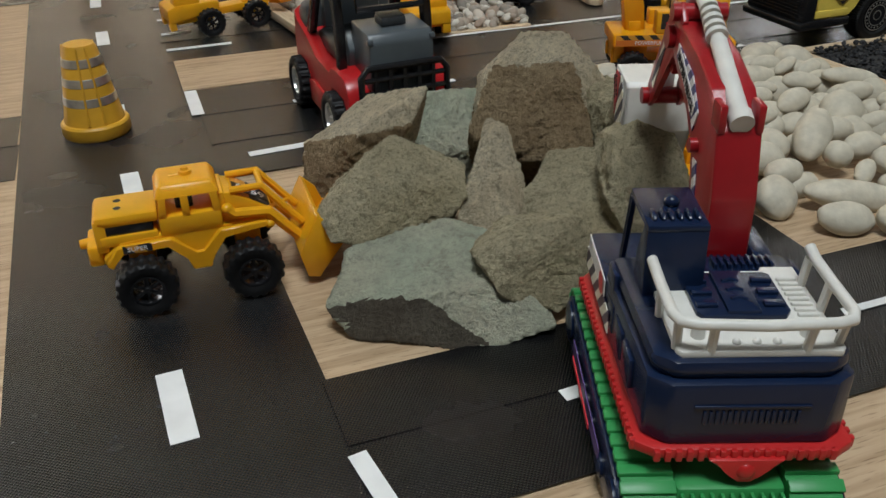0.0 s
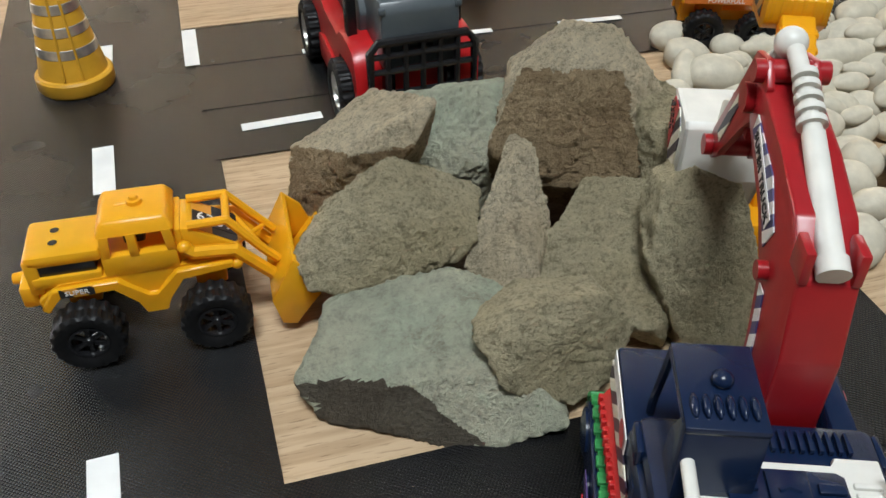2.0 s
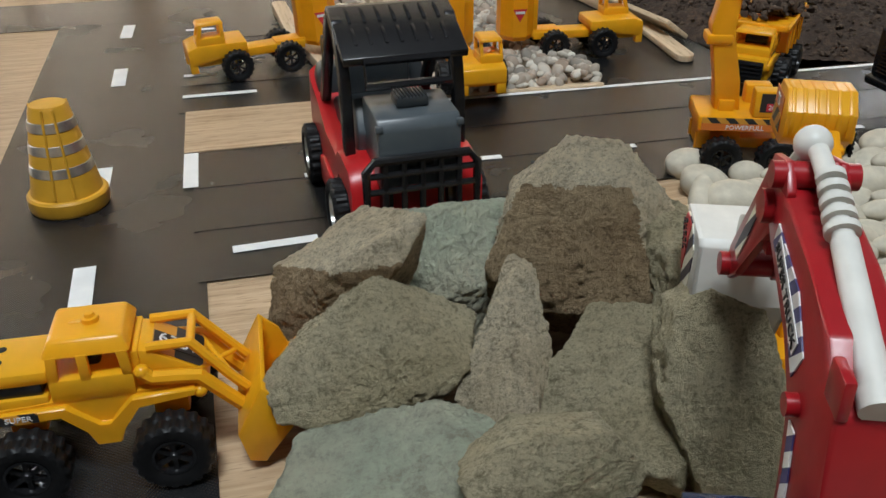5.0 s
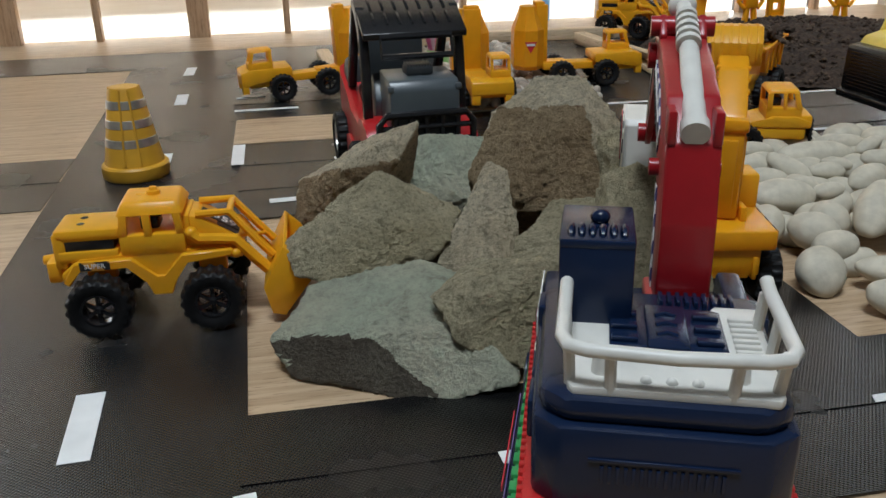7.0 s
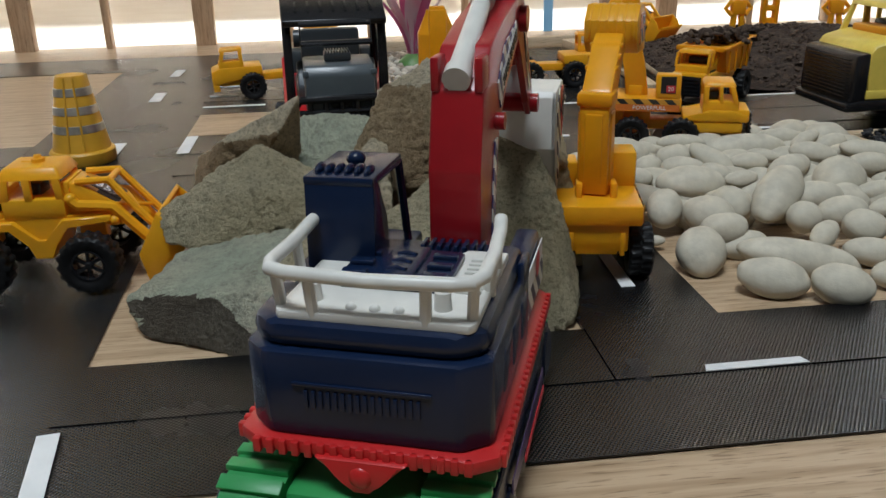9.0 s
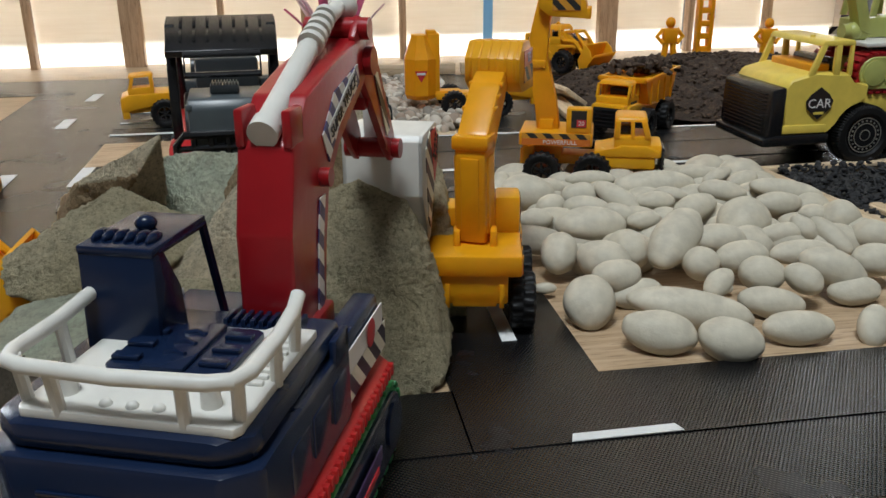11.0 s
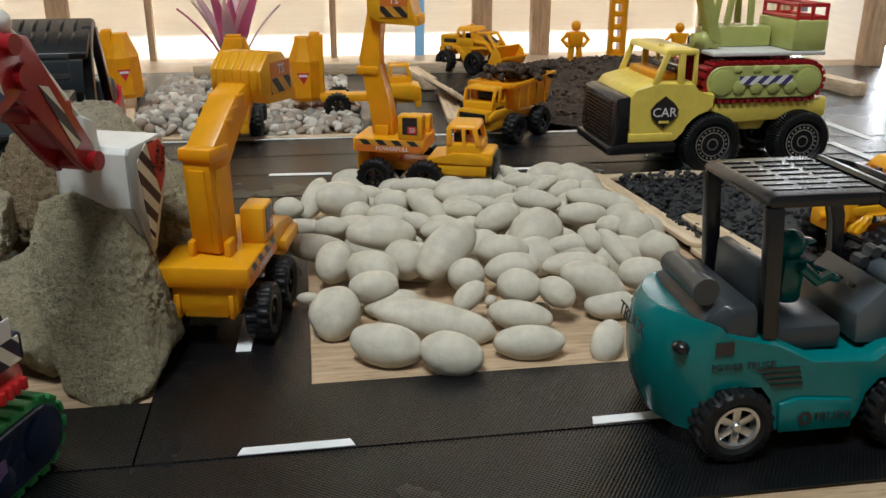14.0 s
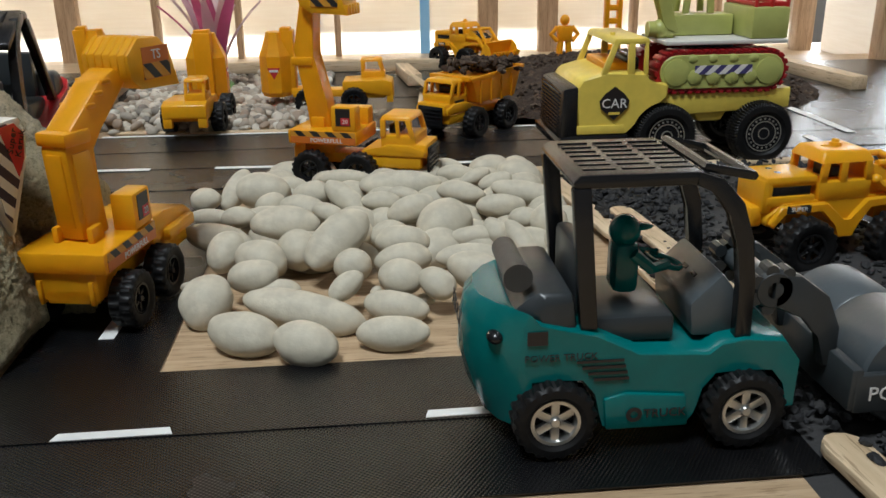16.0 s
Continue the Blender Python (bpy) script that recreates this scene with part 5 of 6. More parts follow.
    # white bucket: back to the driver, mouth forward and down
    bm = prism(B(), [(0.0920, 0.0645), (0.0935, 0.0663), (0.1110, 0.0670), (0.1125, 0.0650), (0.0965, 0.0630), (0.0960, 0.0485), (0.1020, 0.0330), (0.0995, 0.0325), (0.0920, 0.0485)], "y", yb - 0.0120, yb + 0.0120, 0.0003)
    part("bucket", bm, WHITE, e, at=ahead)
    for s in (-1, 1):
        y = yb + s * 0.0120
        side = [(0.0920, 0.0645), (0.0935, 0.0663), (0.1095, 0.0670), (0.1130, 0.0625), (0.1120, 0.0545), (0.1020, 0.0330), (0.0995, 0.0325), (0.0920, 0.0485)]
        part("bucket_side", prism(B(), side, "y", y - s * 0.0014, y, 0.0003), WHITE, e, at=ahead)
        heart = [(0.0960, 0.0615), (0.1015, 0.0660), (0.1085, 0.0660), (0.1120, 0.0620), (0.1105, 0.0545), (0.1050, 0.0445), (0.1010, 0.0365), (0.0990, 0.0395)]
        part("side_sticker", prism(B(), heart, "y", y, y + s * 0.0003, 0), HAZARD_PALE, e, "red and striped sticker on the bucket side", at=ahead)
        part("side_sticker", prism(B(), [(0.1020, 0.0653), (0.1085, 0.0657), (0.1117, 0.0620), (0.1103, 0.0545), (0.1070, 0.0495), (0.1045, 0.0575)], "y", y + s * 0.0003, y + s * 0.0005, 0), STICKER_RED, e, at=ahead)
    for k in range(5):
        part("bucket_tooth", box(B(), (0.1015, yb - 0.0092 + 0.0046 * k, 0.0312), (0.0022, 0.0030, 0.0055), 0.0004), WHITE, e, at=ahead)
    for s in (-1, 1):
        at = ahead @ pose(0.1080, yb + s * 0.0126, 0.0600, 90, 0, 0 if s < 0 else 180) @ pose(0, 0, 0, 0, 0, -65 * s)
        lettering("bucket_lettering", "Super\nKeruk", 0.0034, STICKER_DARK, e, at)
    return e


blue_excavator(pose(0.134, 0.1485, 0.0012, 0, 0, 69.5))


# ---- larger toys with a roll cage: the teal roller and the red forklift ----
def cage_truck(m, mat, front, name, label, cage=BLACK):
    e = thing(name, m, label, "toy truck")
    r = 0.0118
    def arch(xc):
        return [(xc - r * math.cos(a), 0.0100 + r * math.sin(a)) for a in (math.pi * k / 7 for k in range(8))]
    prof = [(-0.0410, 0.0065), (-0.0370, 0.0065)] + arch(-0.0245) + [(-0.0115, 0.0058), (0.0105, 0.0058), (0.0120, 0.0080)] + arch(0.0245) + [(0.0365, 0.0085), (0.0385, 0.0085), (0.0388, 0.0235), (0.0345, 0.0290), (0.0240, 0.0300), (0.0180, 0.0290), (0.0150, 0.0265), (-0.0030, 0.0275), (-0.0140, 0.0330), (-0.0280, 0.0365), (-0.0425, 0.0395), (-0.0448, 0.0370), (-0.0463, 0.0290), (-0.0460, 0.0220), (-0.0440, 0.0130)]
    bm = B()
    rings = []
    for f in (-1, -0.97, -0.86, -0.66, -0.36, 0, 0.36, 0.66, 0.86, 0.97, 1):
        pull, crown = 0.0135 * abs(f) ** 2.4, 0.0010 * abs(f) ** 12
        rings.append([bm.verts.new((x + pull * max(0.0, min(1.0, (-0.030 - x) / 0.014)), f * 0.0200, z - (crown if z > 0.02 else -crown))) for x, z in prof])
    for ra, rb in zip(rings, rings[1:]):
        for i in range(len(prof)):
            bm.faces.new((ra[i], rb[i], rb[(i + 1) % len(prof)], ra[(i + 1) % len(prof)]))
    bm.faces.new(rings[0][::-1])
    bm.faces.new(rings[-1])
    part("body", bm, mat, e, angle=48)
    for s in (-1, 1):
        bm = prism(B(), [(0.0105, 0.0062), (-0.0110, 0.0062), (-0.0118, 0.0150), (-0.0060, 0.0165), (0.0095, 0.0150)], "y", s * 0.0198, s * 0.0212, 0.0006)
        part("door_panel", bm, mat, e)
    bm = prism(B(), [(-0.0425, 0.0395), (-0.0390, 0.0435), (-0.0300, 0.0455), (-0.0195, 0.0455), (-0.0180, 0.0330), (-0.0280, 0.0360)], "y", -0.0185, 0.0185, 0.0022)
    for v in bm.verts:
        k = abs(v.co.y / 0.0185)
        v.co.x += 0.0100 * k ** 2.4 * max(0.0, min(1.0, (-0.026 - v.co.x) / 0.012))
        v.co.z -= 0.0030 * k ** 2
    part("rear_hood", bm, GREY, e)
    bm = rod(B(), (-0.0330, -0.0140, 0.0462), (-0.0330, 0.0080, 0.0462), 0.0032, 0.0032, 20)
    rod(bm, (-0.0330, -0.0145, 0.0462), (-0.0330, -0.0120, 0.0462), 0.0037, 0.0037, 20)
    part("exhaust", bm, GREY, e)
    for s in (-1, 1):
        part("tail_lamp", ball(B(), (-0.0386, s * 0.0148, 0.0312), 0.0030, (0.75, 1.0, 0.62), 14), BLACK, e)
    part("seat_base", box(B(), (-0.0040, 0, 0.0310), (0.0230, 0.0300, 0.0075), 0.0020), GREY, e)
    part("seat_back", box(B(), (-0.0160, 0, 0.0430), (0.0045, 0.0240, 0.0180), 0.0016), GREY, e)
    part("dashboard", prism(B(), [(0.0120, 0.0280), (0.0235, 0.0280), (0.0255, 0.0360), (0.0190, 0.0450), (0.0110, 0.0370)], "y", -0.0145, 0.0145, 0.0010), LIGHTGREY, e)
    for y in (-0.003, 0.001):
        part("dash_slot", box(B(), (0, y * 1.5, 0), (0.0012, 0.0030, 0.0004), 0.0001, pose(0.0152, 0, 0.0412, 0, -45, 0)), BLACK, e)
    # roof on bent posts
    bm = B()
    back = -0.0205 if front == "roller" else 0.0030
    prism(bm, [(back, 0.0655), (0.0100, 0.0655), (0.0120, 0.0672), (0.0095, 0.0690), (back + 0.001, 0.0690), (back - 0.001, 0.0672)], "y", -0.0185, 0.0185, 0.0008)
    roof = part("roof", bm, cage, e)
    slot = soft_mesh(box(B(), (0, 0, 0), (0.0078, 0.0012, 0.0004), 0.0001), "roof_slot", BLACK)
    for k in range(7 if front == "roller" else 0):
        for x in (-0.0140, -0.0045, 0.0050):
            part("roof_slot", slot, None, roof, at=pose(x, -0.0135 + 0.0045 * k, 0.0691))
    bm = B()
    ring = [(0.0120, -0.0150, 0.0690), (0.0235, -0.0150, 0.0665), (0.0235, 0.0150, 0.0665), (0.0120, 0.0150, 0.0690)]
    tube(bm, ring, 0.0012, 6, True)
    if front == "roller":
        part("roof_visor", bm, cage, e)
    for s in (-1, 1):
        y = s * 0.0172
        part("front_post", prism(B(), [(0.0215, 0.0290), (0.0258, 0.0290), (0.0252, 0.0430), (0.0238, 0.0530), (0.0205, 0.0615), (0.0150, 0.0672), (0.0085, 0.0690), (0.0085, 0.0658), (0.0135, 0.0640), (0.0175, 0.0590), (0.0203, 0.0510), (0.0213, 0.0420)], "y", y - 0.0016, y + 0.0016, 0.0004), cage, e)
        part("rear_post", prism(B(), [(-0.0180, 0.0330), (-0.0136, 0.0330), (back + 0.0037, 0.0660), (back - 0.0007, 0.0660)], "y", y - 0.0016, y + 0.0016, 0.0004), cage, e)
    for x in (-0.0245, 0.0245):
        axle(e, x, 0.0104, 0.018)
        for s in (-1, 1):
            wheel(e, (x, s * 0.0198, 0.0106), 0.0106, 0.0092, CHROME, lugs=20, spokes=6, side=s, rim_r=0.60)
    if front == "roller":
        bm = ball(B(), (-0.0025, 0, 0.0525), 0.0042, (1, 1, 1.05), 14)
        ball(bm, (0.0010, 0, 0.0535), 0.0032, (1.25, 0.9, 0.28), 12)
        box(bm, (-0.0025, 0, 0.0430), (0.007, 0.009, 0.014), 0.0022)
        for s in (-1, 1):
            tube(bm, [(-0.0015, s * 0.0058, 0.0480), (0.0030, s * 0.0065, 0.0440), (0.0080, s * 0.0035, 0.0440)], 0.0016, 8)
        bmt = [(0.0085 + 0.0045 * math.cos(a), 0.0045 * math.sin(a), 0.0435 - 0.0015 * math.cos(a)) for a in (2 * math.pi * k / 14 for k in range(14))]
        tube(bm, bmt, 0.0008, 6, True)
        part("driver_doll", bm, TEAL, e, "teal plastic driver moulded with its wheel")
        for s in (-1, 1):
            y = s * 0.0125
            bm = B()
            lathe(bm, [(0.0022, 0.0018), (0.0046, 0.0018), (0.0056, 0.0008), (0.0056, -0.0030)], 18, pose(0.0330, y, 0.0395, -90 * s, 0, 0))
            for k in range(7):
                a = 2 * math.pi * k / 7
                rod(bm, (0.0330 + 0.0052 * math.cos(a), y - s * 0.003, 0.0395 + 0.0052 * math.sin(a)), (0.0330 + 0.0052 * math.cos(a), y + s * 0.0016, 0.0395 + 0.0052 * math.sin(a)), 0.0018, n=8)
            part("arm_knob", bm, GREY, e)
            bm = prism(B(), [(0.0330, 0.0345), (0.0330, 0.0440), (0.0400, 0.0430), (0.0480, 0.0370), (0.0520, 0.0280), (0.0520, 0.0170), (0.0480, 0.0170), (0.0470, 0.0260), (0.0420, 0.0320)], "y", y - 0.0018, y + 0.0018, 0.0008)
            part("front_arm", bm, GREY, e)
            part("drum_plate", box(B(), (0.0680, s * 0.0250, 0.0150), (0.0340, 0.0025, 0.0110), 0.0008), GREY, e)
            lettering("plate_lettering", "POWER", 0.0055, STICKER_PALE, e, pose(0.0640, s * 0.0264, 0.0150, 90, 0, 0 if s < 0 else 180))
        part("knob_axle", rod(B(), (0.0330, -0.0125, 0.0395), (0.0330, 0.0125, 0.0395), 0.0034), LIGHTGREY, e)
        part("drum_yoke", box(B(), (0.0515, 0, 0.0160), (0.0035, 0.0520, 0.0120), 0.001), GREY, e)
        bm = lathe(B(), [(0, -0.0225), (0.0135, -0.0225), (0.0143, -0.0215), (0.0143, -0.0006), (0.0139, 0), (0.0143, 0.0006), (0.0143, 0.0215), (0.0135, 0.0225), (0, 0.0225)], 36, pose(0.0690, 0, 0.0172, 90, 0, 0))
        part("drum", bm, LIGHTGREY, e)
        for s in (-1, 1):
            at = pose(-0.0190, s * 0.0203, 0.0295, 90, 0, 0 if s < 0 else 180)
            k = 1 if s < 0 else -1
            part("badge_plate", box(B(), (-0.010 * k, 0.0030, 0), (0.0050, 0.0036, 0.0002), 0, at), STICKER_DARK, e)
            lettering("name_lettering", "POWER TRUCK", 0.0026, STICKER_DARK, e, at @ pose(-0.004 * k, -0.0025, 0.0001))
            for j in range(4):
                part("stripe", box(B(), ((0.006 + 0.0010 * j) * k, -0.0040 - 0.0017 * j, 0), (0.0120 - 0.001 * j, 0.0007, 0.0002), 0, at), STICKER_DARK, e)
            at = pose(0.0005, s * 0.0214, 0.0105, 90, 0, 0 if s < 0 else 180)
            lettering("door_lettering", "TRUCK", 0.0034, STICKER_DARK, e, at @ pose(0.0035 * k, 0, 0.0001))
            bm = lathe(B(), [(0.0010, 0.0002), (0.0021, 0.0002)], 14, at @ pose(-0.0045, 0, 0))
            part("gear_badge", bm, STICKER_DARK, e)
        lettering("tail_lettering", "TRUCK", 0.0055, STICKER_DARK, e, pose(-0.0462, 0, 0.0330, 90, 0, -90) @ pose(0, 0, 0.0004, -8, 0, 0))
    else:
        # mast box and slatted load guard in front
        bm = prism(B(), [(0.0220, 0.0250), (0.0425, 0.0250), (0.0425, 0.0425), (0.0405, 0.0455), (0.0220, 0.0465)], "y", -0.0122, 0.0122, 0.0008)
        for s in (-1, 1):
            box(bm, (0.0418, s * 0.0118, 0.0430), (0.0020, 0.0022, 0.0020), 0.0004)
        part("mast_box", bm, LIGHTGREY, e)
        bm = box(B(), (0.0310, 0, 0.0475), (0.0080, 0.0095, 0.0030), 0.0006)
        for k in range(9):
            box(bm, (0.0310, -0.0040 + 0.0010 * k, 0.0492), (0.0078, 0.0005, 0.0010), 0.0002)
        part("mast_cap", bm, GREY, e, kind="stuff")
        part("mast_slot", box(B(), (0.0426, 0, 0.0330), (0.0004, 0.0075, 0.0040), 0), BLACK, e)
        for s in (-1, 1):
            part("mast_rail", box(B(), (0.0400, s * 0.0100, 0.0190), (0.0040, 0.0035, 0.0280), 0.0005), BLACK, e)
        ring = [(0.0441, -0.0165, 0.0110), (0.0441, -0.0165, 0.0315), (0.0441, -0.0140, 0.0344), (0.0441, 0.0140, 0.0344), (0.0441, 0.0165, 0.0315), (0.0441, 0.0165, 0.0110)]
        bm = tube(B(), ring, 0.0014, 8, True)
        for z in (0.0175, 0.0250, 0.0300):
            rod(bm, (0.0441, -0.0165, z), (0.0441, 0.0165, z), 0.0010, n=8)
        for y in (-0.0110, -0.0055, 0.0, 0.0055, 0.0110):
            rod(bm, (0.0441, y, 0.0175), (0.0441, y, 0.0340), 0.0010, n=8)
        box(bm, (0.0425, 0, 0.0120), (0.0012, 0.026, 0.0060), 0.0003)
        part("load_guard", bm, BLACK, e)
        for y in (-0.010, 0.010):
            part("fork", prism(B(), [(0.0420, 0.0020), (0.0700, 0.0015), (0.0700, 0.0025), (0.0440, 0.0040), (0.0440, 0.0160), (0.0420, 0.0160)], "y", y - 0.002, y + 0.002, 0.0003), BLACK, e)
        # sloping slatted roof panel over the mast
        bm = prism(B(), [(0.0085, 0.0668), (0.0290, 0.0575), (0.0296, 0.0598), (0.0090, 0.0697)], "y", -0.0185, 0.0185, 0.0004)
        part("sloping_roof", bm, BLACK, e)
        for k in range(7):
            for x in (0.0130, 0.0215):
                part("roof_rib", box(B(), (0, 0, 0), (0.0070, 0.0010, 0.0008), 0.0002), BLACK, e, at=pose(x, -0.0135 + 0.0045 * k, 0.0697 - (x - 0.009) * 0.478, 0, 25.5, 0))
        bm = tube(B(), [(0.0292, -0.0125, 0.0585), (0.0292, 0.0125, 0.0585), (0.0312, 0.0125, 0.0520), (0.0312, -0.0125, 0.0520)], 0.0012, 6, True)
        part("roof_visor", bm, BLACK, e)
    if front == "roller":
        for ob in e.children:
            if ob.name.startswith("roof"):
                ob.location.z += 0.0036
            elif ob.name.startswith(("front_post", "rear_post")):
                ob.matrix_basis = Matrix.Translation((0, 0, 0.029)) @ Matrix.Diagonal((1, 1, 1.09, 1)) @ Matrix.Translation((0, 0, -0.029))
    return e


roller = cage_truck(pose(0.3648, 0.1770, 0.0014, 0, 0, 0), TEAL, "roller", "road_roller", "teal toy road roller with a black cage and doll driver")
roller.scale = (0.945, 0.945, 0.945)
red = cage_truck(pose(0.1215, 0.4180, 0.0012, 0, 0, -87), RED, "guard", "forklift", "red toy forklift with a black cage and load guard")
red.scale = (1.27, 1.27, 1.27)


# ---- lemon truck carrying a lime tracked crane ----
def carrier_truck(m):
    e = thing("carrier_truck", m, "lemon yellow toy truck with black bumper and big wheels", "toy truck")
    w, hub, r = 0.0272, 0.0165, 0.0197
    bm = B()
    prism(bm, [(-0.0655, 0.0285), (0.016, 0.0250), (0.016, 0.0375), (-0.040, 0.0375), (-0.0655, 0.0395)], "y", -0.0205, 0.0205, 0.001)
    prism(bm, [(-0.0330, 0.0290), (-0.0120, 0.0290), (-0.0160, 0.0215), (-0.0290, 0.0215)], "y", -0.0185, 0.0185, 0.002)
    part("bed", bm, LEMON, e)
    arch = [(0.0045 + r * math.cos(a), hub + r * math.sin(a)) for a in (math.pi * (0.5 - 0.46 * k / 6) for k in range(7))]
    bm = prism(B(), [(0.0045, 0.0440)] + arch + [(0.0270, 0.0186), (0.0525, 0.0186), (0.0535, 0.0430), (0.0505, 0.0475), (0.0370, 0.0510), (0.0160, 0.0500), (0.0150, 0.0440)], "y", -w, w, 0.0012)
    prism(bm, [(0.0270, 0.0186), (0.0525, 0.0186), (0.0525, 0.0232), (0.0275, 0.0232)], "y", -w - 0.0006, w + 0.0006, 0.0004)
    part("cab_base", bm, LEMON, e)
    for s in (-1, 1):
        y = s * (w - 0.0013)
        for pts in ([(0.0158, 0.049), (0.0182, 0.049), (0.0182, 0.066), (0.0165, 0.066)], [(0.0230, 0.049), (0.0268, 0.049), (0.0268, 0.066), (0.0235, 0.066)], [(0.0375, 0.049), (0.0410, 0.049), (0.0345, 0.066), (0.0315, 0.066)]):
            part("cab_post", prism(B(), pts, "y", y - 0.0012, y + 0.0012, 0.0004), LEMON, e)
    part("cab_roof", prism(B(), [(0.0155, 0.0645), (0.0358, 0.0645), (0.0340, 0.0676), (0.0165, 0.0676)], "y", -w, w, 0.0010), LEMON, e)
    part("roof_beacon", rod(B(), (0.031, 0.010, 0.0675), (0.031, 0.010, 0.0690), 0.0014), LEMON, e)
    part("steering_shelf", box(B(), (0.031, 0, 0.0525), (0.012, 0.04, 0.004), 0.001), AMBER, e)
    part("driver_seat", box(B(), (0.0215, 0, 0.0535), (0.007, 0.036, 0.007), 0.0015), BLACK, e)
    bm = prism(B(), [(0.0520, 0.0150), (0.0615, 0.0165), (0.0605, 0.0425), (0.0520, 0.0440)], "y", -w - 0.0004, w + 0.0004, 0.0018)
    for k in range(11):
        box(bm, (0.0617 - 0.00006 * k, 0, 0.0195 + 0.0020 * k), (0.0012, 0.044, 0.0009), 0.0002)
    prism(bm, [(0.0250, 0.0125), (0.0635, 0.0115), (0.0640, 0.0160), (0.0560, 0.0182), (0.0250, 0.0182)], "y", -w - 0.001, w + 0.001, 0.0012)
    part("bumper_grille", bm, BLACK, e)
    for s in (-1, 1):
        at = pose(0.0334, s * (w + 0.0008), 0.0345, 90, 0, 0 if s < 0 else 180)
        part("badge", prism(B(), [(-0.0080, 0.0015), (-0.0070, -0.0025), (0.0, -0.0085), (0.0070, -0.0025), (0.0080, 0.0015), (0.0052, 0.0052), (0, 0.0090), (-0.0052, 0.0052)], "z", 0, 0.0002, 0, at), STICKER_DARK, e, "dark shield badge")
        lettering("badge_lettering", "CAR", 0.0070, STICKER_PALE, e, at @ pose(0, 0, 0.0004))
        part("badge_stripe", box(B(), (0, -0.0050, 0.0003), (0.006, 0.0014, 0.0002), 0, at), LEMON, e)
    for x in (-0.0486, 0.0045):
        axle(e, x, hub, 0.022)
        for s in (-1, 1):
            wh = wheel(e, (x, s * 0.0235, hub), 0.0165, 0.0135, BLACK, lugs=64, spokes=10, side=s, rim_r=0.62)
            bm = B()
            for rr in (0.0092, 0.0062, 0.0026):
                lathe(bm, [(rr, 0.0061), (rr + 0.0006, 0.0061)], 28, pose(0, 0, 0, -90, 0, 0))
            for k in range(20):
                a = math.pi * k / 10
                rod(bm, (0.0079 * math.cos(a), 0.0058, 0.0079 * math.sin(a)), (0.0079 * math.cos(a), 0.0061, 0.0079 * math.sin(a)), 0.0006, n=6)
            part("rim_ring", bm, SILVER, wh, "silver printed rings and dots")
            part("rim_plate", lathe(B(), [(0, 0.0058), (0.0101, 0.0058)], 28, pose(0, 0, 0, -90, 0, 0)), BLACK, wh)
    return e


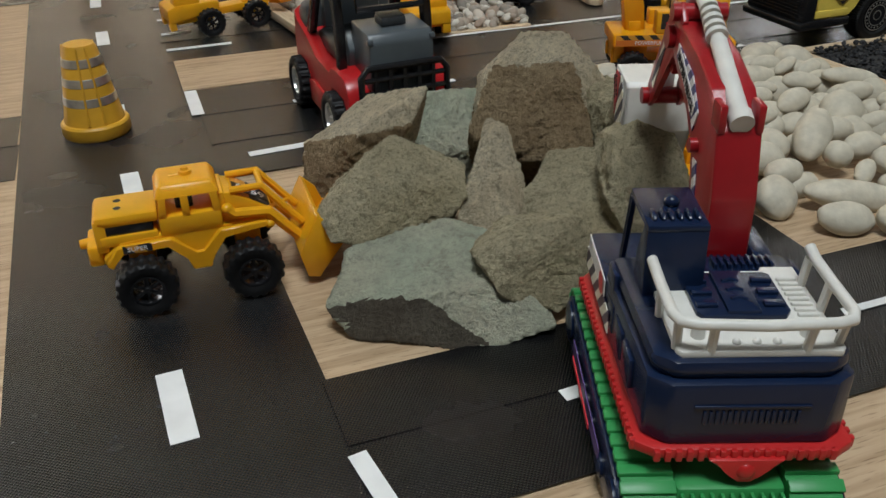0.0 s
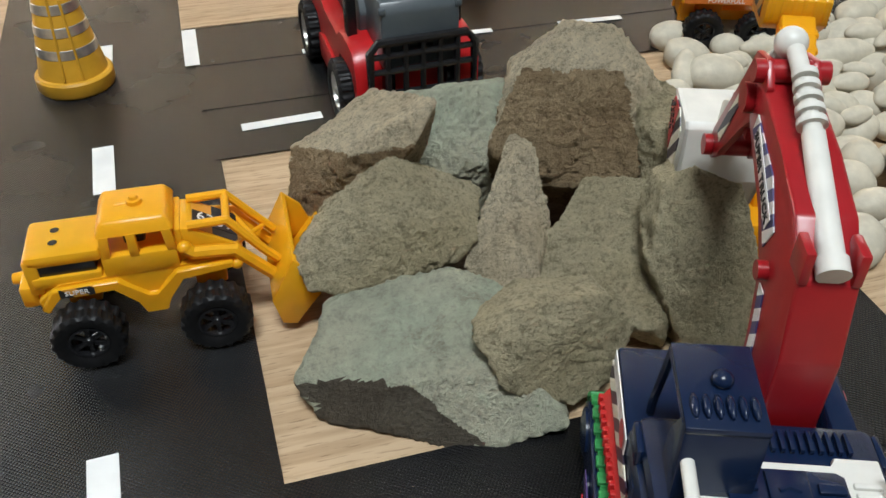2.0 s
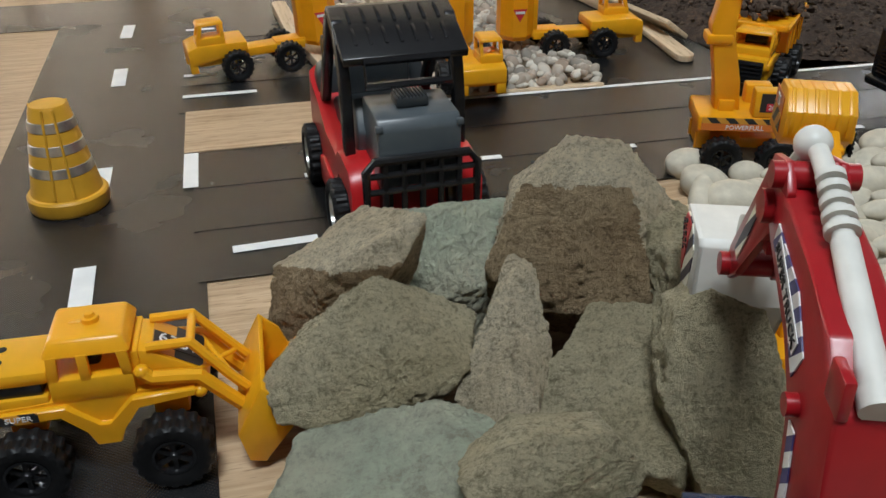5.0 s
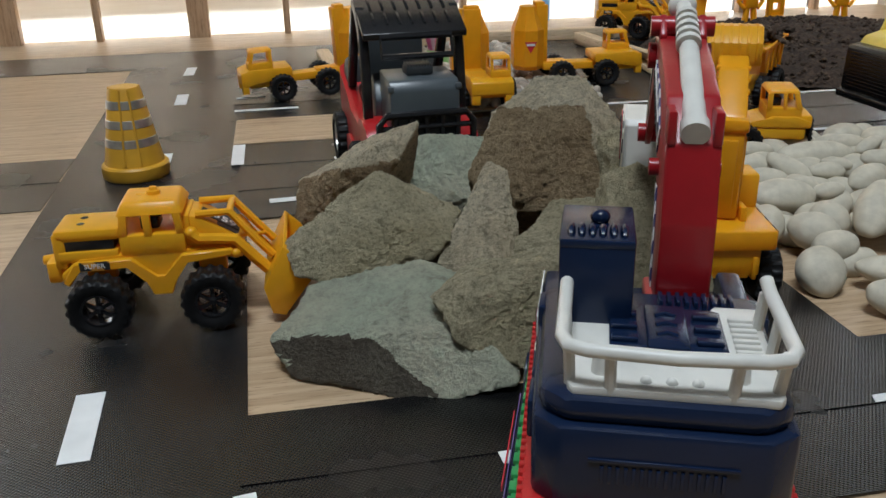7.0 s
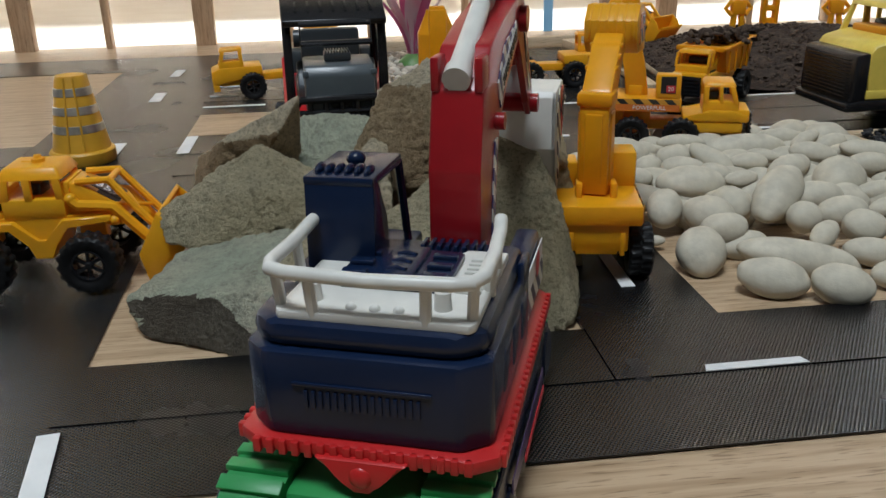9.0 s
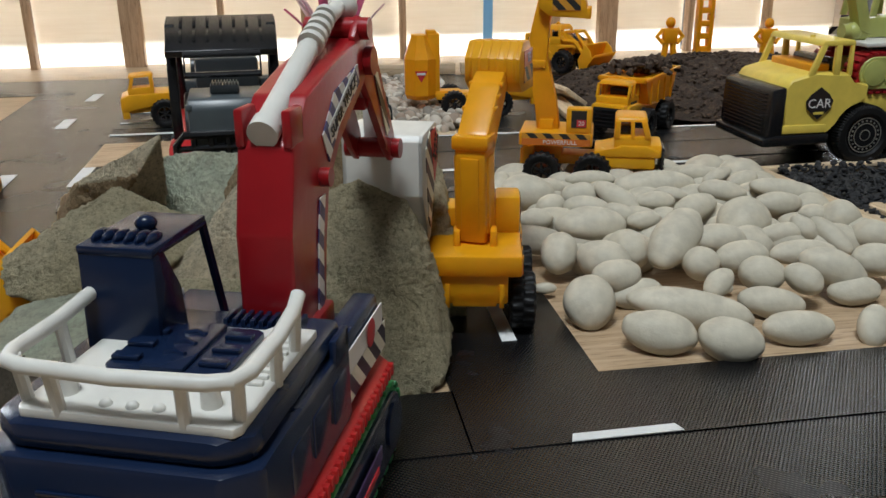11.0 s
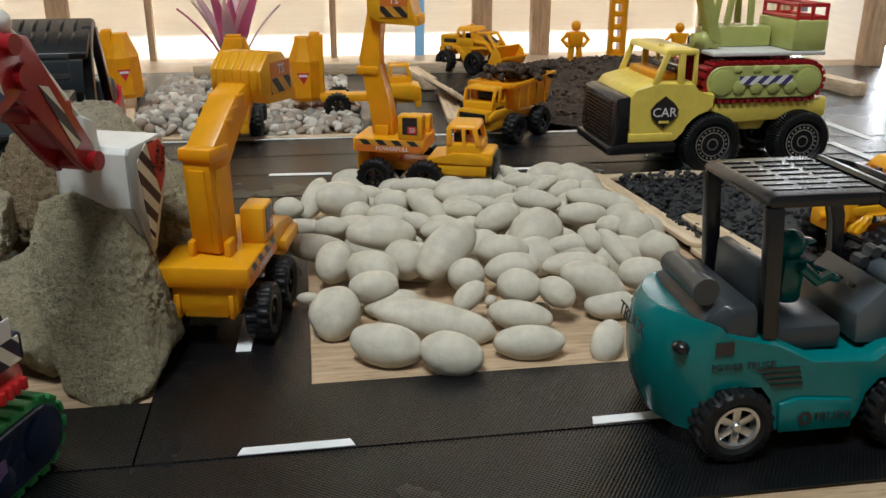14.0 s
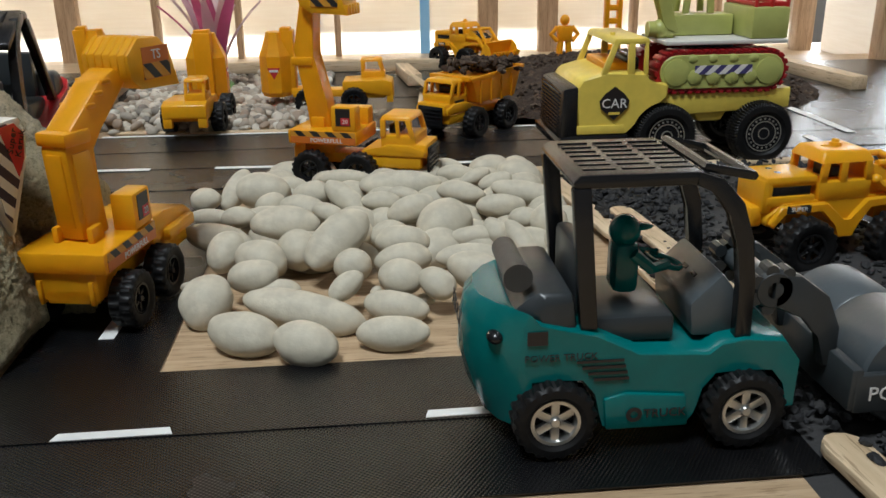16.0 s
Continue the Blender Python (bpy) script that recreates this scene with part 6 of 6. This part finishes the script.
def lime_crane(m):
    e = thing("tracked_crane", m, "lime green toy crane on red tracks riding the truck", "toy crane")
    for s in (-1, 1):
        crawler_track(e, s * 0.0105, s * 0.0225, -0.0250, 0.0250, 0.0112, 0.0115, 40, DEEPRED, LIME, HAZARD_BLUE)
        bm = B()
        for k in range(4):
            ball(bm, (-0.0165 + 0.011 * k, s * 0.0222, 0.0180), 0.0032, (1.1, 0.5, 0.8), 10)
        part("roller_cover", bm, LIME, e, kind="stuff")
    part("under_frame", box(B(), (0, 0, 0.012), (0.05, 0.022, 0.010), 0.001), LIME, e)
    part("turntable", rod(B(), (0, 0, 0.018), (0, 0, 0.0255), 0.012, 0.014, 24), LIGHTGREY, e)
    part("deck", box(B(), (-0.002, 0, 0.0262), (0.066, 0.042, 0.0022), 0.0006), WHITE, e)
    bm = box(B(), (-0.0250, 0, 0.0355), (0.020, 0.040, 0.0160), 0.001)
    part("engine_house", bm, LIME, e)
    bm = B()
    for z in (0.0448, 0.0515):
        tube(bm, [(-0.034, -0.018, z), (-0.017, -0.018, z), (-0.017, 0.018, z), (-0.034, 0.018, z)], 0.0012, 6, True)
    for x in (-0.034, -0.0255, -0.017):
        for y in (-0.018, 0.018):
            rod(bm, (x, y, 0.043), (x, y, 0.0520), 0.0011, n=6)
    part("red_rail", bm, BRIGHTRED, e)
    bm = B()
    prism(bm, [(-0.0140, 0.0275), (0.0230, 0.0275), (0.0230, 0.0375), (0.0130, 0.0385), (-0.0140, 0.0385)], "y", -0.0195, -0.0020, 0.0008)
    for x, dx in ((-0.001, 0.001), (0.0130, -0.003), (0.0215, -0.005)):
        for y in (-0.0185, -0.0035):
            prism(bm, [(x - 0.0018, 0.039), (x + 0.0018, 0.039), (x + dx + 0.0018, 0.066), (x + dx - 0.0018, 0.066)], "y", y - 0.001, y + 0.001, 0.0003)
    box(bm, (0.0085, -0.011, 0.0670), (0.024, 0.0185, 0.003), 0.001)
    part("cab", bm, LIME, e)
    part("stripe_sticker", box(B(), (0.0030, -0.0200, 0.0300), (0.050, 0.0004, 0.0045), 0), HAZARD_PALE, e)
    part("panel_sticker", box(B(), (0.0105, -0.0200, 0.0358), (0.022, 0.0004, 0.0055), 0), STICKER_PURPLE, e)
    bm = tube(B(), [(0.0220, 0.004, 0.0310), (0.0330, 0.004, 0.0320), (0.0360, 0.004, 0.0320)], 0.0042, 12)
    ball(bm, (0.0290, 0.004, 0.0320), 0.0052, n=12)
    part("winch", bm, LIME, e)
    bm = prism(B(), [(0.0200, 0.0300), (0.0280, 0.0330), (0.0500, 0.1000), (0.0430, 0.1000)], "y", 0.0000, 0.0090, 0.0008)
    part("boom", bm, LIME, e)
    bm = B()
    prism(bm, [(0.0370, 0.0610), (0.0600, 0.0610), (0.0650, 0.0670), (0.0620, 0.0800), (0.0360, 0.0800), (0.0330, 0.0670)], "y", -0.0080, 0.0140, 0.0030)
    part("grab_bucket", bm, BRIGHTRED, e)
    return e


carrier_truck(pose(0.4634, 0.4470, 0.0014, 0, 0, 180))
lime_crane(pose(0.4890, 0.4475, 0.0388, 0, 0, 180))


# ---- traffic cone ----
cone = thing("traffic_cone", pose(-0.0145, 0.4500, 0.0010), "worn yellow toy traffic cone with silver foil bands", "traffic cone")
part("cone_body", lathe(B(), [(0, 0), (0.0162, 0), (0.0168, 0.0012), (0.0168, 0.0062), (0.0160, 0.0072), (0.0148, 0.0074), (0.0082, 0.0440), (0.0072, 0.0460), (0, 0.0463)], 40), CONE, cone)
for z in (0.0190, 0.0285, 0.0380):
    rr = 0.0148 - (z - 0.0074) * 0.0068 / 0.0396
    part("foil_band", lathe(B(), [(rr + 0.0002, z - 0.0021), (rr + 0.0004, z - 0.0019), (rr - 0.0002, z + 0.0019), (rr - 0.0005, z + 0.0021)], 40), SILVER, cone, "wrinkled silver foil band")
for a in (-70, -100, 40, 160):
    p, q = 0.0150, 0.0083
    c, s_ = math.cos(radians(a)), math.sin(radians(a))
    part("cone_rib", rod(B(), (p * c, p * s_, 0.0085), (q * c, q * s_, 0.0455), 0.0006, n=6), CONE, cone)


# ---- loose ground: soil, black gravel, fine gravel ----
def grains(name, spots, mat, label, category, sub=1, flat=0.75):
    """Many small stones as one mesh. spots: rows of x, y, z, radius."""
    bm = B()
    bmesh.ops.create_icosphere(bm, subdivisions=sub, radius=1.0)
    bm.verts.ensure_lookup_table()
    base = np.array([v.co[:] for v in bm.verts])
    tris = np.array([[v.index for v in f.verts] for f in bm.faces])
    bm.free()
    rng = np.random.default_rng(5)
    verts, faces = [], []
    for k, (x, y, z, r) in enumerate(spots):
        q, _ = np.linalg.qr(rng.normal(size=(3, 3)))
        s = r * np.array([rng.uniform(0.9, 1.35), rng.uniform(0.75, 1.05), rng.uniform(0.5, 0.85)])
        p = (base * (1 + 0.16 * rng.normal(size=(len(base), 1)) * (sub < 2)) * s) @ q.T
        p[:, 2] *= flat
        verts.append(p + (x, y, z))
        faces.append(tris + k * len(base))
    me = bpy.data.meshes.new(name)
    me.from_pydata(np.concatenate(verts).tolist(), [], np.concatenate(faces).tolist())
    me.materials.append(mat)
    for p in me.polygons:
        p.use_smooth = sub > 1
    return tagged(new(name, me), label, category, kind="stuff")


def grain_material(name, stops, rough, bump_scale=600):
    m = material(name, stops[0], rough, bump=0.0003, bump_scale=bump_scale)
    n, l = m.node_tree.nodes, m.node_tree.links
    g = n.new("ShaderNodeNewGeometry")
    rp = n.new("ShaderNodeValToRGB")
    for k, c in enumerate(stops):
        el = rp.color_ramp.elements[k] if k < 2 else rp.color_ramp.elements.new(1.0)
        el.position, el.color = k / (len(stops) - 1), (*c, 1)
    l.new(g.outputs["Random Per Island"], rp.inputs[0])
    l.new(rp.outputs[0], n["Principled BSDF"].inputs["Base Color"])
    return m


def mound(name, x0, y0, x1, y1, height, mat, label, category, n=70, bumps=0.004, scale=60.0):
    """A low heap of loose ground, sloping to nothing at its edges."""
    bm = B()
    grid = []
    for j in range(n + 1):
        row = []
        for i in range(n + 1):
            u, v = i / n, j / n
            x, y = x0 + (x1 - x0) * u, y0 + (y1 - y0) * v
            z = height(u, v)
            z += bumps * (noise.noise((x * scale, y * scale, 3)) + 0.6 * noise.noise((x * scale * 2.7, y * scale * 2.7, 1))) * min(1, z / 0.004)
            row.append(bm.verts.new((x, y, max(z, -0.0005))))
        grid.append(row)
    for j in range(n):
        for i in range(n):
            bm.faces.new((grid[j][i], grid[j][i + 1], grid[j + 1][i + 1], grid[j + 1][i]))
    ob = part(name, bm, mat, None, angle=80)
    return tagged(ob, label, category, kind="stuff")


SOIL = material("brown_soil", (0.055, 0.034, 0.022), 0.95, grain=0.45, grain_scale=350, bump=0.002, bump_scale=450, second=(0.035, 0.022, 0.015), mix_scale=90)
SOIL_BITS = grain_material("soil_crumbs", [(0.03, 0.018, 0.011), (0.06, 0.037, 0.024), (0.09, 0.06, 0.04)], 0.95)
CINDER = grain_material("black_cinder", [(0.008, 0.008, 0.009), (0.018, 0.018, 0.02), (0.035, 0.034, 0.034)], 0.75)
GRIT = grain_material("mixed_gravel", [(0.20, 0.175, 0.145), (0.42, 0.37, 0.30), (0.30, 0.22, 0.16), (0.66, 0.61, 0.52), (0.48, 0.43, 0.35)], 0.7)


def soil_height(u, v):
    du, dv = (u - 0.52) / 0.5, (v - 0.5) / 0.5
    return 0.026 * max(0.0, 1 - (du * du + dv * dv)) ** 0.7


mound("soil_heap", 0.352, 0.535, 0.655, 0.800, soil_height, SOIL, "loose heap of dark brown soil", "soil", bumps=0.005)
rng = np.random.default_rng(2)
spots = []
while len(spots) < 2600:
    u, v = rng.random(2)
    hgt = soil_height(u, v)
    if hgt > 0.0005:
        spots.append((0.352 + 0.303 * u, 0.535 + 0.265 * v, hgt + rng.uniform(-0.001, 0.0015), rng.uniform(0.0008, 0.0024)))
grains("soil_crumbs", spots, SOIL_BITS, "crumbs of brown soil over the heap", "soil")
spots = []
for _ in range(160):
    spots.append((dump.location.x - 0.012 + rng.normal(0, 0.010) + 0.022, dump.location.y + rng.normal(0, 0.007) + 0.010, 0.0415 + rng.uniform(-0.003, 0.004), rng.uniform(0.0018, 0.0038)))
grains("soil_load", spots, SOIL_BITS, "crumbly soil heaped in the dump truck", "soil")

mound("cinder_bed", 0.398, 0.120, 0.980, 0.412, lambda u, v: 0.0052 * min(1, 12 * u, 12 * v, 12 * (1 - u), 12 * (1 - v)), CINDER, "bed of black cinder gravel", "gravel", n=60, bumps=0.0015, scale=120)
spots = []
while len(spots) < 9000:
    u, v = rng.random() ** 1.25, rng.random()
    x, y = 0.400 + 0.50 * u, 0.122 + 0.287 * v
    if x > 0.412 or y > 0.155:
        spots.append((x, y, 0.0050 + rng.uniform(-0.001, 0.0018), rng.uniform(0.0009, 0.0021)))
grains("black_gravel", spots, CINDER, "coarse black cinder gravel", "gravel")

spots = []
while len(spots) < 1500:
    x, y = rng.uniform(0.122, 0.274), rng.uniform(0.541, 0.765)
    if x < 0.160 and y < 0.60 and rng.random() < 0.6:
        continue
    spots.append((x, y, 0.0022 + rng.uniform(0, 0.0045), rng.uniform(0.0026, 0.0052)))
grains("fine_gravel", spots, GRIT, "mixed grey and tan fine gravel", "gravel", sub=2, flat=0.85)


# ---- sticks and planks ----
def stick(x0, y0, x1, y1, z, width=0.0095, thick=0.0022, label="flat pale wooden craft stick edging the gravel", mat=PINE, tall=None):
    d = Vector((x1 - x0, y1 - y0, 0))
    h, w = d.length / 2, width / 2
    pts = [(h - w + w * math.cos(a), w * math.sin(a)) for a in (math.pi * (k / 6 - 0.5) for k in range(7))]
    pts += [(-x, -y) for x, y in pts]
    ob = part("craft_stick", prism(B(), pts, "z", 0, thick, 0.0003), mat, None)
    ob.matrix_world = Matrix.Translation(((x0 + x1) / 2, (y0 + y1) / 2, z)) @ d.to_track_quat("X", "Z").to_matrix().to_4x4()
    return tagged(ob, label, "craft stick", "wooden craft sticks")


stick(0.388, 0.414, 0.503, 0.4185, 0.0012, 0.007)
stick(0.500, 0.4185, 0.615, 0.4150, 0.0014, 0.007)
stick(0.612, 0.4150, 0.727, 0.4120, 0.0012, 0.007)
stick(0.3900, 0.4135, 0.4000, 0.3000, 0.0034, 0.009)
stick(0.4000, 0.3050, 0.4080, 0.1930, 0.0012, 0.009)
stick(0.4085, 0.3340, 0.4180, 0.2350, 0.0052, 0.010)
stick(0.4090, 0.1520, 0.4180, 0.0420, 0.0030, 0.0110, 0.0030)
stick(0.137, 0.5445, 0.273, 0.5370, 0.0016, 0.006, 0.0014)
stick(0.124, 0.556, 0.108, 0.665, 0.0030, 0.011, 0.006, "pale wooden block edging the fine gravel")
stick(0.105, 0.665, 0.100, 0.765, 0.0030, 0.011, 0.006, "pale wooden block edging the fine gravel")
stick(0.276, 0.610, 0.258, 0.715, 0.0030, 0.010, 0.004)
stick(0.342, 0.565, 0.352, 0.675, 0.0016, 0.012, 0.004, "pale wooden plank along the soil heap")


def plank(x, y, z, l, w, t, rot, label):
    ob = part("plank", box(B(), (0, 0, 0), (l, w, t), 0.0008), PINE, None)
    ob.matrix_world = pose(x, y, z, *rot)
    return tagged(ob, label, "plank", "wooden planks")


plank(0.350, 0.650, 0.010, 0.085, 0.022, 0.0035, (35, 0, 98), "pale wooden plank leaning on the soil heap")
plank(0.340, 0.735, 0.007, 0.070, 0.012, 0.0100, (0, 0, 96), "pale wooden block along the soil heap")
plank(0.22, 0.806, 0.006, 0.16, 0.012, 0.0100, (0, 0, -2), "pale wooden batten along the table edge")
plank(0.36, 0.800, 0.006, 0.11, 0.012, 0.0100, (0, 0, -2), "pale wooden batten along the table edge")
plank(0.684, 0.690, 0.006, 0.12, 0.014, 0.0110, (0, 0, 95), "pale wooden batten by the side blinds")


# ---- plastic plant ----
PINK = plastic("pink_plastic_leaf", (0.72, 0.24, 0.46), 0.4, depth=0.5)
PALE = plastic("white_pink_leaf", (0.82, 0.72, 0.75), 0.4, depth=0.5)
LEAFGREEN = material("green_plastic_leaf", (0.10, 0.22, 0.06), 0.45, grain=0.2, grain_scale=60)
plant = thing("plastic_plant", pose(0.186, 0.690, 0.004), "spiky pink and white plastic plant on the gravel", "plant")
part("plant_base", lathe(B(), [(0, 0), (0.014, 0), (0.012, 0.006), (0.005, 0.012), (0, 0.013)], 16), LEAFGREEN, plant)
prnd = random.Random(9)
for k in range(17):
    a = 2 * math.pi * k / 17 + prnd.uniform(-0.2, 0.2)
    reach, tall = prnd.uniform(0.018, 0.062), prnd.uniform(0.065, 0.100)
    bm = B()
    rows = []
    for j in range(9):
        t = j / 8
        rad = 0.003 + reach * t ** 1.7
        wdt = 0.0052 * math.sin(math.pi * (0.12 + 0.86 * t)) + 0.0003
        c, s_ = math.cos(a), math.sin(a)
        z = 0.008 + tall * t * (1 - 0.12 * t)
        rows.append([bm.verts.new((rad * c - wdt * s_, rad * s_ + wdt * c, z)), bm.verts.new(((rad + 0.0012) * c, (rad + 0.0012) * s_, z - 0.0008)), bm.verts.new((rad * c + wdt * s_, rad * s_ - wdt * c, z))])
    for ra, rb in zip(rows, rows[1:]):
        bm.faces.new((ra[0], ra[1], rb[1], rb[0]))
        bm.faces.new((ra[1], ra[2], rb[2], rb[1]))
    bmesh.ops.solidify(bm, geom=bm.faces[:], thickness=0.0006)
    part("leaf", bm, PALE if k % 2 == 0 else PINK, plant)


# ---- orange worker dolls and the toy mast ----
def doll(x, y, z, turn, label):
    """A moulded worker figure, arms akimbo, in one piece."""
    bm = ball(B(), (0, 0, 0.0365), 0.0042, (1, 1, 1.1), 12)
    box(bm, (0, 0, 0.0255), (0.0075, 0.0120, 0.0130), 0.0022, taper=(1.0, 1.2))
    for s in (-1, 1):
        tube(bm, [(0, s * 0.0060, 0.0310), (0, s * 0.0115, 0.0250), (0.0015, s * 0.0060, 0.0195)], 0.0021, 8)
        tube(bm, [(0, s * 0.0030, 0.0200), (0.0008, s * 0.0042, 0.0100), (0, s * 0.0048, 0.0012)], 0.0028, 8)
        box(bm, (0.0015, s * 0.0048, 0.0015), (0.0075, 0.0045, 0.0030), 0.0008)
    box(bm, (0, 0, 0.0004), (0.016, 0.018, 0.0012), 0.0004)
    ob = part("worker_doll", bm, AMBER, None)
    ob.matrix_world = pose(x, y, z, 0, 0, turn)
    return tagged(ob, label, "doll", "orange worker dolls")


doll(0.4710, 0.712, 0.0150, -90, "small orange plastic doll standing on the soil")
doll(0.575, 0.735, 0.0100, -100, "small orange plastic doll behind the lemon truck")
mast = thing("toy_mast", pose(0.5270, 0.765, 0.0060), "orange plastic lattice mast standing on the soil", "toy crane")
part("mast_base", lathe(B(), [(0, 0), (0.019, 0), (0.019, 0.004), (0.010, 0.008), (0.008, 0.014), (0, 0.014)], 20), AMBER, mast)
bm = B()
for sx in (-1, 1):
    box(bm, (sx * 0.0058, 0, 0.080), (0.0042, 0.0070, 0.140), 0.0008)
for k in range(12):
    box(bm, (0, 0, 0.016 + 0.0115 * k), (0.0080, 0.0060, 0.0050), 0.0006)
part("mast_post", bm, AMBER, mast)


# ---- side blinds on the right ----
for k in range(6):
    w = tagged(new("window_%d" % (k + 20)), "paper blind lit from behind between wooden mullions", "window", kind="structure")
    w.matrix_world = pose(0.815, 0.13 + 0.165 * k, 0, 0, 0, 86)
    part("blind", box(B(), (0.0815, 0.0, 0.13), (0.152, 0.0012, 0.80), 0), BLIND, w)
    part("mullion", box(B(), (0, 0.010, 0.13), (0.018, 0.02, 0.80), 0.001), FRAME_WOOD, w)
